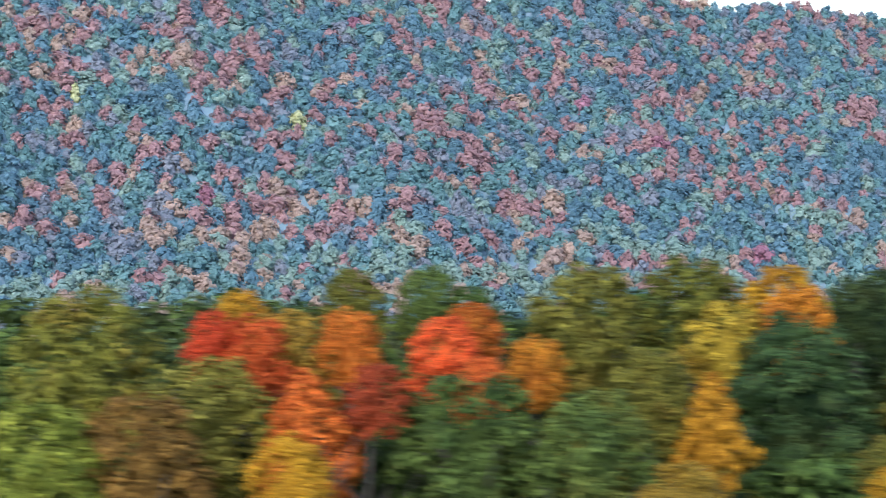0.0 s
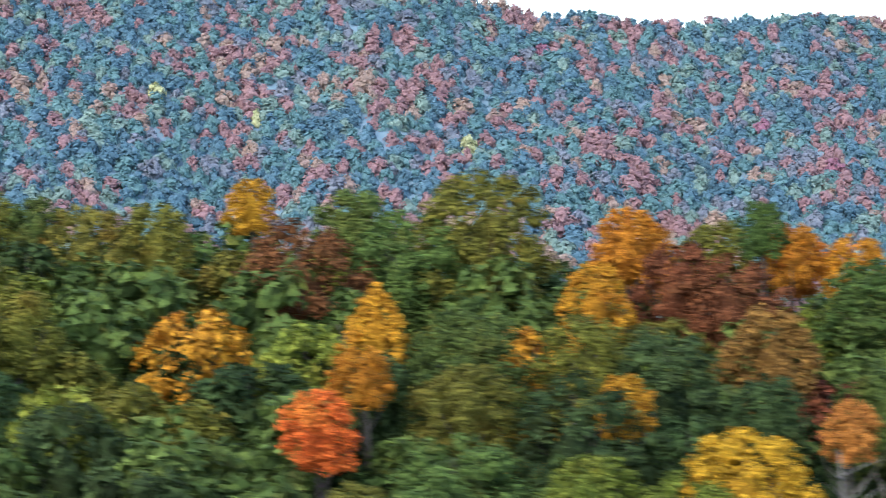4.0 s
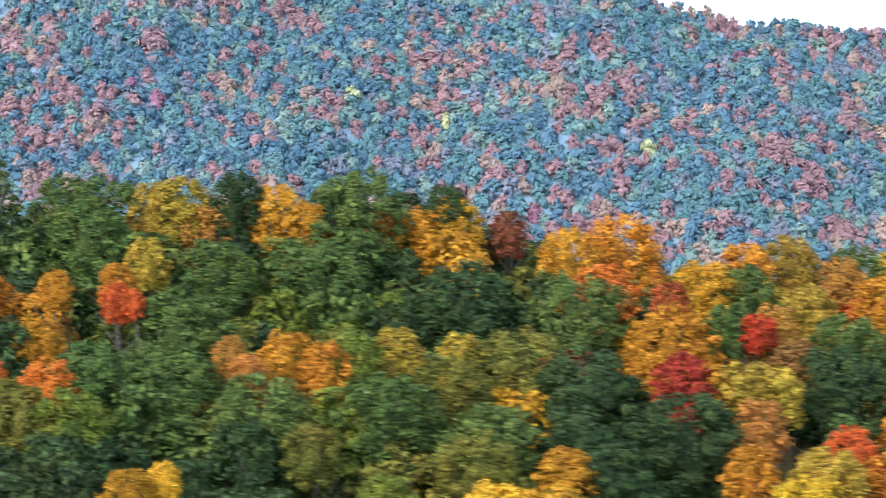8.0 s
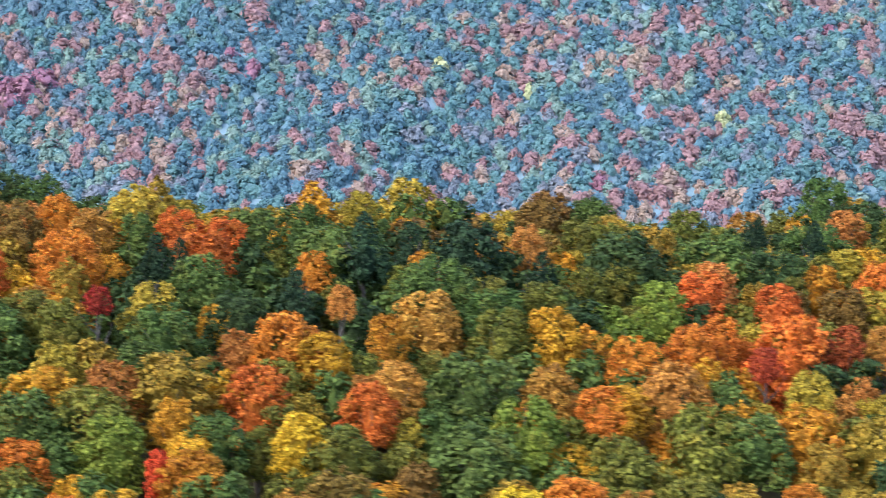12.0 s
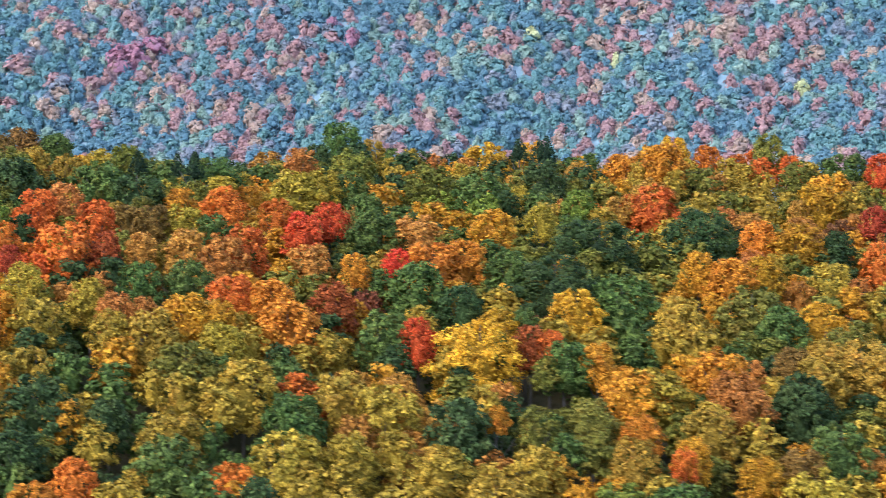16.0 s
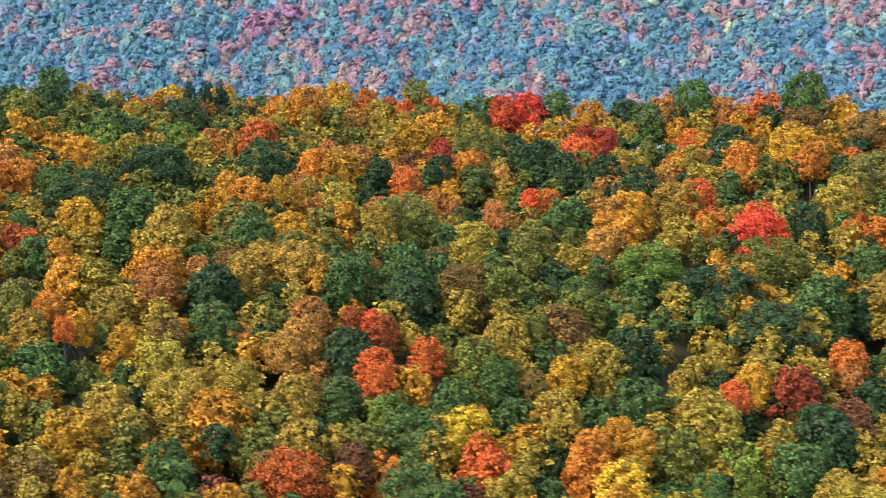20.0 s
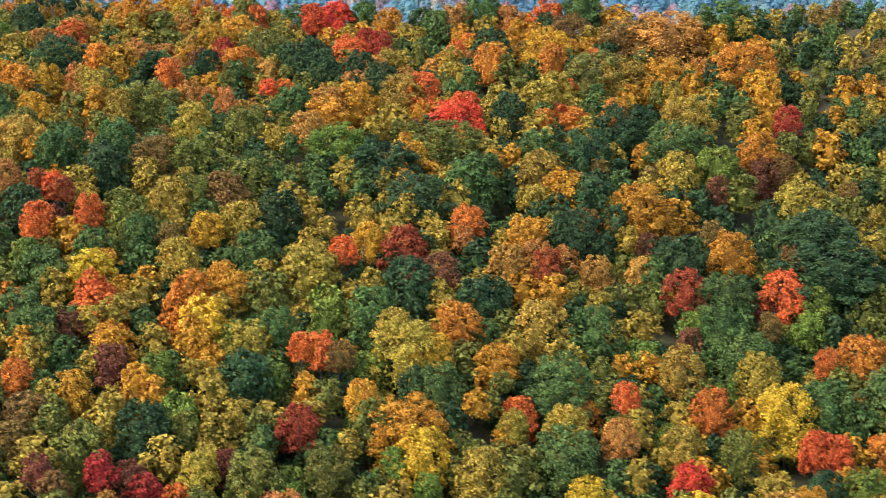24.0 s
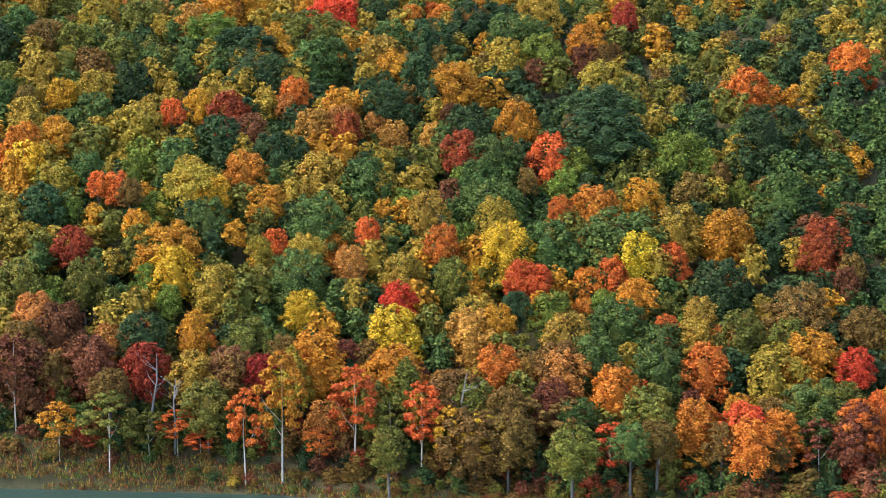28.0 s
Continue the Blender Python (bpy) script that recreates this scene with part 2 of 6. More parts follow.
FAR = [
    leaf_material("hazed_blue_green", (0.140, 0.273, 0.345), (0.191, 0.336, 0.398), **SOFT),
    leaf_material("hazed_green", (0.171, 0.330, 0.351), (0.225, 0.398, 0.387), **SOFT),
    leaf_material("hazed_sage", (0.267, 0.398, 0.367), (0.335, 0.460, 0.387), **SOFT),
    leaf_material("hazed_rose", (0.421, 0.269, 0.284), (0.522, 0.330, 0.319), **SOFT),
    leaf_material("hazed_grey_blue", (0.267, 0.310, 0.377), (0.335, 0.361, 0.398), **SOFT),
    leaf_material("hazed_crimson", (0.415, 0.209, 0.286), (0.511, 0.268, 0.332), **SOFT),
    leaf_material("hazed_peach", (0.472, 0.357, 0.310), (0.572, 0.433, 0.345), **SOFT),
    leaf_material("hazed_yellow", (0.582, 0.599, 0.341), (0.702, 0.712, 0.413), **SOFT),
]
BARK = bark_material("bark_grey", (0.07, 0.06, 0.05), (0.16, 0.14, 0.12))
PALE = bark_material("bark_pale", (0.34, 0.30, 0.23), (0.60, 0.55, 0.45))
# ground of the far hill: pale blue, with the haze put into its colour
FAR_HAZED_SOIL = ground_material("far_hazed_ground", (0.15, 0.26, 0.32), (0.21, 0.32, 0.37), (0.18, 0.28, 0.34), 0.05)
DEADWOOD = bark_material("deadwood", (0.15, 0.14, 0.12), (0.33, 0.31, 0.27))
SOIL = ground_material("forest_floor", (0.04, 0.045, 0.014), (0.10, 0.06, 0.02), (0.05, 0.05, 0.016), 0.05)


# ---- land ----
CREST_X = (-460, -400, -290, -222, -190, -169, -150, -82, -15, 30, 100, 220)
CREST_Y = (84, 94, 104, 120, 142, 186, 212, 278, 300, 336, 372, 420)


def near_hill(x, y):
    """Height of the wooded hill in front, a smooth cubic that falls towards the pond, and away behind its crest."""
    u, v = np.clip(x, -520, 330) / 100.0, np.clip(y, -60, 420) / 100.0 - 1.5
    z = (-69.09 - 25.43 * u + 19.41 * v - 4.451 * u * u + 8.656 * u * v - 9.654 * v * v
         - 0.2446 * u ** 3 + 0.1313 * u * u * v + 2.447 * u * v * v + 3.196 * v ** 3)
    over = np.maximum(0, y - np.interp(x, CREST_X, CREST_Y) - 4)
    z = z - np.where(over < 30, over * over / 60.0, over - 15.0) * 0.9
    return z


FAR_CREST_X = (-1400, -900, -600, -505, -482, -465, -450, -430, -405, -386, -365, -330, -310, -288, -250, -222, -187, -152, -107, -63, -36, 300, 1500)
FAR_CREST_Z = (72, 50, 16, -6, -9, -11.5, -15.5, -18, -20, -24, -25, -26, -23.5, -24, -22.5, -23.5, -26, -30, -30.5, -36.5, -40, -70, -90)


def far_crest(x):
    return np.interp(x, FAR_CREST_X, FAR_CREST_Z)


def edge_line(x):
    """The front edge of the wood by the pond."""
    return 173 + (x - 153) * 0.87


def height(x, y):
    x, y = np.asarray(x, float), np.asarray(y, float)
    front = np.maximum(near_hill(x, y), np.where(y < np.interp(x, CREST_X, CREST_Y), -114.0, -206.0))
    out = np.clip((edge_line(x) - 6 + 1.0 * np.sin(x / 6.0) - y) / 4.0, 0, 1)
    front = np.where(front < -113.0, front - 1.8 * out, front)
    s = y - 0.45 * x
    far = -77.5 + 0.42 * (s - 1655)
    far = far + 6 * np.sin(x / 47.0 + 1.0) * np.sin(s / 90.0) + 4 * np.sin(x / 23.0)
    top = far_crest(x)
    far = np.minimum(far, top + 4.5 - 0.4 * np.maximum(0, s - 1680 - (top + 82) / 0.42))
    back = np.maximum(far, -206.0)
    return np.where(s > 1150, np.maximum(back, -206), front)


def spaced(lo, hi, fine_lo, fine_hi, step, coarse):
    a = list(np.arange(fine_lo, fine_hi + 0.1, step))
    left, right = [], []
    p, q, d = fine_lo, fine_hi, coarse
    while p > lo:
        p -= d
        left.append(max(p, lo))
        d *= 1.25
    d = coarse
    while q < hi:
        q += d
        right.append(min(q, hi))
        d *= 1.25
    return np.array(left[::-1] + a + right)


def mesh_of(name, verts, faces, mats=(), index=None, smooth=False, rounded=None):
    me = bpy.data.meshes.new(name)
    verts, faces = np.asarray(verts, np.float32), np.asarray(faces, np.int32)
    k = faces.shape[1]
    me.vertices.add(len(verts))
    me.vertices.foreach_set("co", verts.ravel())
    me.loops.add(faces.size)
    me.loops.foreach_set("vertex_index", faces.ravel())
    me.polygons.add(len(faces))
    me.polygons.foreach_set("loop_start", np.arange(0, faces.size, k, dtype=np.int32))
    for m in mats:
        me.materials.append(m)
    if index is not None:
        me.polygons.foreach_set("material_index", np.asarray(index, np.int32))
    me.update(calc_edges=True)
    me.validate()
    me.shade_smooth() if smooth else me.shade_flat()
    if rounded is not None:
        me.polygons.foreach_set("use_smooth", np.asarray(rounded, bool))
    return me


gx = spaced(-4300, 4300, -1400, 340, 10, 14)
gy = np.concatenate([spaced(-3000, 440, -60, 440, 10, 14), np.arange(480, 1000, 40), spaced(1000, 4300, 1000, 1960, 12, 16)])
GX, GY = np.meshgrid(gx, gy)
GZ = height(GX, GY)
nx, ny = len(gx), len(gy)
i0 = (np.arange(ny - 1)[:, None] * nx + np.arange(nx - 1)[None, :]).ravel()
ground = new("ground", mesh_of("ground", np.stack([GX, GY, GZ], -1).reshape(-1, 3), np.stack([i0, i0 + 1, i0 + nx + 1, i0 + nx], 1), [SOIL, FAR_HAZED_SOIL], (GY - 0.45 * GX)[:-1, :-1].ravel() > 1250, smooth=True))
tagged(ground, "brown forest floor of two hills and valley, far hill painted haze-blue", "ground", kind="structure")


# ---- tree shapes ----
def ico(level):
    bm = bmesh.new()
    bmesh.ops.create_icosphere(bm, subdivisions=level, radius=1)
    v = np.array([p.co[:] for p in bm.verts])
    f = np.array([[q.index for q in p.verts] for p in bm.faces])
    bm.free()
    return v, f


BALL = {level: ico(level) for level in (1, 2)}


def unit(v):
    return v / np.maximum(np.linalg.norm(v, axis=1, keepdims=True), 1e-6)


def crown_arrays(rng, boughs, leaves, bough_r, leaf, profile, level=1, core=0.44, flat=0.9, clumps=6, jitter=0.55, up=0.3, sag=0.0, whole=0.0):
    """A crown one wide in radius and one high: overlapping boughs, each a cluster of leaf clumps built of small leaf sprays."""
    tall = 2.5
    tilt, turn = rng.uniform(0, 0.18), rng.uniform(0, 6.28)
    h = 0.04 + 0.93 * ((np.arange(boughs) + rng.uniform(0.1, 0.9, boughs)) / boughs) ** 0.85
    a = np.arange(boughs) * 2.39996 + rng.uniform(-0.6, 0.6, boughs)
    wide = np.array([profile(q) for q in h]) * (1 + tilt * np.cos(a - turn))
    big = bough_r * rng.uniform(0.66, 1.36, boughs) * np.clip(wide * 1.5, 0.5, 1.0)
    rad = np.maximum(wide - big * 0.75, 0.05) * rng.uniform(0.74, 1.12, boughs)
    cen = np.stack([np.cos(a) * rad, np.sin(a) * rad, tall * (h * 0.90 + 0.02) - sag * rad], 1)
    out = unit(np.stack([np.cos(a) * rad, np.sin(a) * rad, (h - 0.35) * 0.9], 1))
    squash = np.array((1, 1, flat))
    # the shaded inside of each bough, and of the crown's middle
    bv, bf = BALL[level]
    V, F, n = [], [], 0
    for c, r in zip(cen, big):
        V.append(c + bv * rng.uniform(0.7, 1.2, (len(bv), 1)) * r * core * squash)
        F.append(bf + n)
        n += len(bv)
    bv, bf = BALL[1]
    hz = (bv[:, 2] + 1) / 2
    pr = np.array([profile(q) for q in hz]) * (0.42 if core > 0.4 else 0.02) * rng.uniform(0.8, 1.15, len(bv))
    level_r = np.maximum(np.hypot(bv[:, 0], bv[:, 1]), 1e-6)
    k = pr * np.minimum(1, level_r / 0.5) / level_r
    V.append(np.stack([bv[:, 0] * k, bv[:, 1] * k, tall * (hz * 0.70 + 0.02)], 1))
    F.append(bf + n)
    n += len(bv)
    # leaf sprays: most gathered in clumps over the outer and upper side of the boughs, the rest strewn over them
    knot = unit(rng.normal(0, 1, (boughs * clumps, 3)) + 1.0 * np.repeat(out, clumps, 0) + (0, 0, 0.45)).reshape(boughs, clumps, 3)
    which = rng.choice(boughs, leaves, p=big ** 2 / (big ** 2).sum())
    kn = knot[which, rng.integers(0, clumps, leaves)]
    d = unit(rng.normal(0, 1, (leaves, 3)) + 0.5 * kn)
    o = unit(rng.normal(0, 0.8, (leaves, 3)) + out[which] + (0, 0, 0.3))
    strewn = rng.random((leaves, 1)) < 0.5
    off = np.where(strewn, o * rng.uniform(0.4, 0.98, (leaves, 1)), kn * 0.72 + d * rng.uniform(0.12, 0.42, (leaves, 1)))
    c = cen[which] + big[which, None] * off * squash
    if core > 0.4:
        # and some deeper in, round the crown's middle
        deep = np.flatnonzero(rng.random(leaves) < 0.2)
        hh, aa = rng.uniform(0.05, 0.9, len(deep)), rng.uniform(0, 6.2832, len(deep))
        rr = np.array([profile(q) for q in hh]) * rng.uniform(0.45, 0.85, len(deep))
        c[deep] = np.stack([np.cos(aa) * rr, np.sin(aa) * rr, tall * (hh * 0.92 + 0.02)], 1)
        o[deep], strewn[deep] = np.stack([np.cos(aa), np.sin(aa), hh], 1), True
    nrm = unit(np.where(strewn, o, unit(d * 0.7 + kn * 0.6)) * (1 - up) + (0, 0, up) + rng.normal(0, jitter * 0.6, (leaves, 3)))
    nrm = unit(nrm * (1 - whole) + whole * unit((c - (0, 0, tall * 0.3)) * (1, 1, 0.6)))
    u = unit(np.cross(nrm, rng.normal(0, 1, (leaves, 3))))
    q = np.cross(nrm, u)
    s = leaf * rng.uniform(0.6, 1.45, (leaves, 1))
    tri = np.stack([c - u * s, c + (u * 0.6 - q * 0.8) * s, c + (u * 0.6 + q * 0.8) * s], 1).reshape(-1, 3)
    V = np.concatenate(V + [tri])
    V[:, 2] = np.maximum(V[:, 2] / tall, 0.0)
    return V, np.concatenate(F + [np.arange(leaves * 3).reshape(-1, 3) + n])


def dome(h):
    return math.sqrt(max(0.02, 1 - (max(0, h - 0.32) / 0.70) ** 2)) * (0.72 + 0.28 * min(1, h / 0.3))


def oval(h):
    return math.sin(math.pi * (0.16 + 0.80 * h)) ** 0.8


def point(h):
    return min(1.0, 0.55 + h * 2.2) * max(0.04, 1 - h) ** 0.62 * 1.12


def spire(h):
    return max(0.05, 1.0 - h * 0.97) ** 0.7


def tube(pts, radii, sides):
    V, F = [], []
    for p, r in zip(pts, radii):
        for k in range(sides):
            a = 2 * math.pi * k / sides
            V.append((p[0] + math.cos(a) * r, p[1] + math.sin(a) * r, p[2]))
    for i in range(len(pts) - 1):
        for k in range(sides):
            a, b = i * sides + k, i * sides + (k + 1) % sides
            F += [(a, b, b + sides), (a, b + sides, a + sides)]
    return np.array(V), np.array(F)


def trunk_mesh(rng, name, mat, limbs=4, thick=0.016):
    """A tapered, slightly crooked trunk one high, with limbs that reach into the crown."""
    b = rng.uniform(-0.02, 0.02, 2)
    V, F = tube([(0, 0, -0.06), (b[0] * 0.4, b[1] * 0.4, 0.25), (b[0], b[1], 0.55), (0, 0, 0.93)], [thick * 1.35, thick, thick * 0.7, thick * 0.15], 6)
    for i in range(limbs):
        a, z = rng.uniform(0, 6.28), rng.uniform(0.3, 0.62)
        w, u = tube([(0, 0, z), (math.cos(a) * 0.09, math.sin(a) * 0.09, z + 0.10), (math.cos(a) * 0.17, math.sin(a) * 0.17, z + 0.24)], [thick * 0.5, thick * 0.35, thick * 0.1], 4)
        F = np.concatenate([F, u + len(V)])
        V = np.concatenate([V, w])
    return mesh_of(name, V, F, [mat], smooth=True)


RNG = np.random.default_rng(7)
ANY = LEAF["G"][0]


def crowns(name, count, *args, **kw):
    made = []
    for _ in range(count):
        v, f = crown_arrays(RNG, *args, **kw)
        made.append(mesh_of(name, v, f, [ANY], rounded=np.arange(len(f)) < len(f) - args[1]))
    return made


CROWN = {
    "round": (crowns("round_crown", 8, 36, 3600, 0.31, 0.056, dome), crowns("round_crown_fine", 8, 44, 5400, 0.28, 0.044, dome)),
    "tall": (crowns("tall_crown", 5, 36, 3600, 0.29, 0.056, oval) + crowns("pointed_crown", 4, 38, 3600, 0.28, 0.056, point),
             crowns("tall_crown_fine", 5, 44, 5400, 0.27, 0.044, oval) + crowns("pointed_crown_fine", 4, 44, 5400, 0.26, 0.044, point)),
    "grand": crowns("grand_crown", 6, 54, 8500, 0.265, 0.032, dome, clumps=7),
    "filler": (crowns("filler_crown", 8, 26, 2300, 0.35, 0.068, dome), crowns("filler_crown_fine", 7, 30, 3400, 0.32, 0.055, dome)),
    "spire": (crowns("spire_crown", 4, 46, 3400, 0.22, 0.050, spire, flat=0.6, sag=0.25), crowns("spire_crown_fine", 3, 48, 4000, 0.21, 0.044, spire, flat=0.6, sag=0.25)),
    "thin": (crowns("thin_crown", 8, 34, 4200, 0.27, 0.054, oval, core=0.36, flat=0.5, up=0.4), ()),
}
TRUNK = [trunk_mesh(RNG, "trunk", BARK) for _ in range(4)]
PALE_TRUNK = [trunk_mesh(RNG, "pale_trunk", PALE, 2, 0.0068) for _ in range(3)]
# leaf colour -> kind of tree
KIND = {"D": "oak_tree", "G": "beech_tree", "L": "linden_tree", "O": "hickory_tree", "Y": "birch_tree", "B": "poplar_tree", "A": "sugar_maple_tree",
        "R": "maple_tree", "S": "red_maple_tree", "C": "red_maple_tree", "U": "cherry_tree", "T": "ash_tree", "M": "ash_tree", "P": "pine_tree"}
FORM = {"round": "rounded", "filler": "low rounded", "tall": "tall oval", "spire": "pointed", "thin": "thin airy"}
TAKEN, COUNT = [], {}


def tree(x, y, r, colour, shape="round", h=13.0, ch=None, where="in hillside forest"):
    """One tree on the land: an Empty at its foot with a trunk and a crown."""
    fine = (x < -205 or x > 95) and shape != "thin"
    ch = min(max(ch or h * 0.5, r * (2.6 if shape in ("round", "filler") else 2.9)), h * (0.65 if shape == "thin" else 0.92))
    name = KIND[colour]
    COUNT[name] = COUNT.get(name, 0) + 1
    z = float(height(x, y))
    root = new(name)
    root.empty_display_size = 0.5
    root.matrix_basis = pose(x, y, z - 0.15, 0, 0, random.uniform(0, 360))
    mat, hue = LEAF[colour]
    plain = name.replace("_", " ")
    tagged(root, f"{hue} {plain}, {FORM[shape]} crown, {where}", "tree", f"{hue} {plain}s on the hillside")
    trunk = new("trunk", random.choice(PALE_TRUNK if shape == "thin" else TRUNK))
    trunk.parent = root
    trunk.scale = (h, h, h * 0.95)
    grand = shape == "round" and r > (2.4 if x < -150 else 4.2)
    crown = new("crown", random.choice(CROWN["grand"] if grand else CROWN[shape][1 if fine else 0]))
    crown.parent = root
    crown.location = (0, 0, h - ch)
    wide = r * (1.05 if shape == "filler" else 1.15 if shape == "thin" else 1.27)
    crown.scale = (wide * random.uniform(0.95, 1.08), wide * random.uniform(0.95, 1.08), ch)
    crown.material_slots[0].link = "OBJECT"
    crown.material_slots[0].material = mat
    TAKEN.append((x, y, r, colour, z + h))
    return root



# trees of the west spur: place, crown radius, leaf colour, shape, height, crown height
tree(-430.4, 80.1, 2.4, "O", "round", 12.2, 7.3)
tree(-430.7, 70.0, 1.8, "L", "round", 12.0, 5.5)
tree(-427.3, 71.0, 1.9, "U", "round", 12.0, 5.6)
tree(-425.8, 78.3, 0.9, "S", "round", 12.0, 2.8)
tree(-424.3, 78.3, 1.2, "S", "round", 12.0, 3.6)
tree(-422.4, 74.1, 1.5, "R", "tall", 12.0, 5.4)
tree(-422.5, 68.3, 1.1, "A", "round", 12.0, 3.4)
tree(-421.0, 79.5, 1.0, "R", "round", 12.0, 3.1)
tree(-417.6, 79.4, 1.2, "S", "round", 12.0, 3.7)
tree(-414.5, 77.7, 0.9, "A", "round", 12.0, 2.8)
tree(-416.5, 75.2, 0.9, "R", "round", 12.0, 2.7)
tree(-408.7, 75.8, 1.2, "A", "tall", 12.0, 4.6)
tree(-404.5, 81.7, 2.7, "D", "round", 12.3, 8.1)
tree(-403.9, 88.6, 1.6, "A", "round", 12.0, 4.9)
tree(-411.8, 87.6, 2.1, "O", "round", 12.0, 6.3)
tree(-407.4, 89.2, 1.8, "O", "round", 12.0, 5.2)
tree(-421.0, 84.1, 1.1, "O", "round", 12.0, 3.3)
tree(-416.7, 74.3, 2.3, "G", "round", 12.1, 6.8)
tree(-412.9, 73.1, 1.8, "G", "round", 12.0, 5.3)
tree(-420.1, 74.3, 0.9, "C", "round", 12.0, 2.7)
tree(-410.5, 77.6, 1.4, "O", "round", 12.0, 4.1)
tree(-424.8, 80.9, 0.9, "A", "round", 12.0, 2.6)
tree(-418.1, 85.1, 1.1, "G", "round", 12.0, 3.3)
tree(-398.8, 90.6, 2.4, "D", "round", 12.1, 7.0)
tree(-392.4, 94.6, 3.1, "O", "round", 12.5, 9.3)
tree(-401.3, 87.3, 1.1, "D", "round", 12.0, 3.4)
tree(-401.0, 68.7, 1.2, "A", "tall", 12.0, 4.3)
tree(-394.3, 75.2, 2.9, "G", "round", 12.4, 8.7)
tree(-390.4, 72.9, 1.9, "L", "round", 12.0, 5.8)
tree(-386.5, 73.5, 1.7, "G", "round", 12.0, 5.1)
tree(-384.3, 71.3, 1.7, "G", "round", 12.0, 5.2)
tree(-376.2, 85.4, 1.6, "A", "round", 12.0, 4.9)
tree(-378.9, 78.8, 2.1, "Y", "round", 12.0, 6.2)
tree(-382.4, 88.4, 2.7, "O", "round", 12.3, 8.2)
tree(-388.2, 89.1, 2.5, "O", "round", 12.2, 7.6)
tree(-372.0, 88.3, 2.9, "O", "round", 12.4, 8.8)
tree(-387.4, 92.5, 0.8, "A", "round", 12.0, 2.5)
tree(-382.0, 98.4, 1.0, "A", "tall", 12.0, 3.6)
tree(-379.6, 94.7, 0.8, "Y", "round", 12.0, 2.5)
tree(-375.5, 97.2, 2.1, "D", "round", 12.0, 6.1)
tree(-403.9, 85.8, 1.3, "A", "round", 12.0, 4.0)
tree(-398.4, 81.7, 2.3, "O", "round", 12.1, 7.0)
tree(-393.0, 77.8, 1.1, "Y", "round", 12.0, 3.4)
tree(-369.4, 94.3, 1.6, "U", "round", 12.0, 4.6)
tree(-364.2, 98.6, 1.8, "R", "round", 12.0, 5.4)
tree(-351.5, 104.1, 1.4, "A", "round", 12.0, 4.3)
tree(-354.8, 100.2, 1.0, "A", "round", 12.0, 3.0)
tree(-348.3, 89.9, 2.8, "Y", "round", 12.3, 8.2)
tree(-343.8, 104.5, 3.1, "D", "round", 12.5, 9.3)
tree(-340.9, 91.3, 2.5, "U", "round", 12.2, 7.6)
tree(-344.9, 74.0, 1.5, "A", "round", 12.0, 4.4)
tree(-356.4, 87.1, 2.5, "D", "round", 12.2, 7.4)
tree(-357.3, 76.9, 3.0, "G", "round", 12.5, 9.1)
tree(-370.2, 81.1, 3.2, "G", "round", 12.6, 9.5)
tree(-377.2, 84.7, 1.8, "A", "round", 12.0, 5.3)
tree(-352.4, 78.6, 2.5, "O", "round", 12.2, 7.4)
tree(-364.5, 85.1, 2.4, "O", "round", 12.1, 7.3)
tree(-347.4, 104.4, 1.8, "G", "round", 12.4, 5.4)
tree(-339.6, 105.3, 2.3, "G", "round", 13.5, 7.0)
tree(-368.4, 71.2, 2.3, "L", "round", 12.1, 6.9)
tree(-369.2, 93.0, 1.3, "A", "round", 12.0, 3.9)
tree(-369.0, 69.9, 0.8, "A", "round", 12.0, 2.3)
tree(-361.8, 72.4, 1.0, "A", "round", 12.0, 2.9)
tree(-357.1, 102.1, 1.3, "O", "round", 12.0, 3.8)
tree(-295.7, 109.1, 1.9, "A", "round", 13.5, 5.7)
tree(-297.2, 99.5, 1.7, "A", "round", 12.0, 5.1)
tree(-304.6, 108.5, 3.7, "O", "round", 15.2, 10.1)
tree(-309.4, 107.1, 3.6, "G", "round", 12.5, 9.3)
tree(-292.7, 106.5, 2.3, "M", "round", 12.1, 6.8)
tree(-286.9, 94.7, 2.2, "U", "round", 12.0, 6.7)
tree(-285.6, 110.9, 1.5, "A", "round", 13.0, 4.5)
tree(-281.8, 111.5, 1.7, "A", "round", 12.5, 4.9)
tree(-278.4, 111.6, 1.4, "R", "round", 12.0, 4.1)
tree(-296.8, 79.8, 3.3, "D", "round", 12.6, 9.7)
tree(-292.6, 87.7, 3.1, "D", "round", 12.6, 9.4)
tree(-295.6, 71.9, 2.3, "L", "round", 12.1, 6.8)
tree(-290.8, 71.1, 2.8, "L", "round", 12.3, 8.3)
tree(-288.4, 76.9, 2.8, "B", "round", 12.3, 8.2)
tree(-283.2, 81.8, 1.2, "T", "round", 12.0, 3.6)
tree(-280.6, 78.7, 0.6, "S", "round", 12.0, 1.9)
tree(-294.4, 81.5, 1.2, "A", "round", 12.0, 3.7)
tree(-279.2, 107.0, 3.9, "G", "round", 12.4, 10.5)
tree(-287.7, 110.1, 1.3, "G", "round", 14.3, 3.9)
tree(-287.2, 83.9, 1.9, "D", "round", 12.0, 5.8)
tree(-267.2, 115.1, 4.4, "G", "round", 15.1, 14.4)
tree(-280.8, 106.6, 3.8, "G", "round", 12.5, 10.3)
tree(-271.2, 108.4, 3.6, "G", "round", 12.5, 9.3)
tree(-271.3, 93.1, 3.7, "G", "round", 12.5, 9.8)
tree(-275.6, 84.3, 3.5, "U", "round", 12.8, 10.4)
tree(-259.7, 82.0, 3.2, "L", "round", 12.6, 9.6)
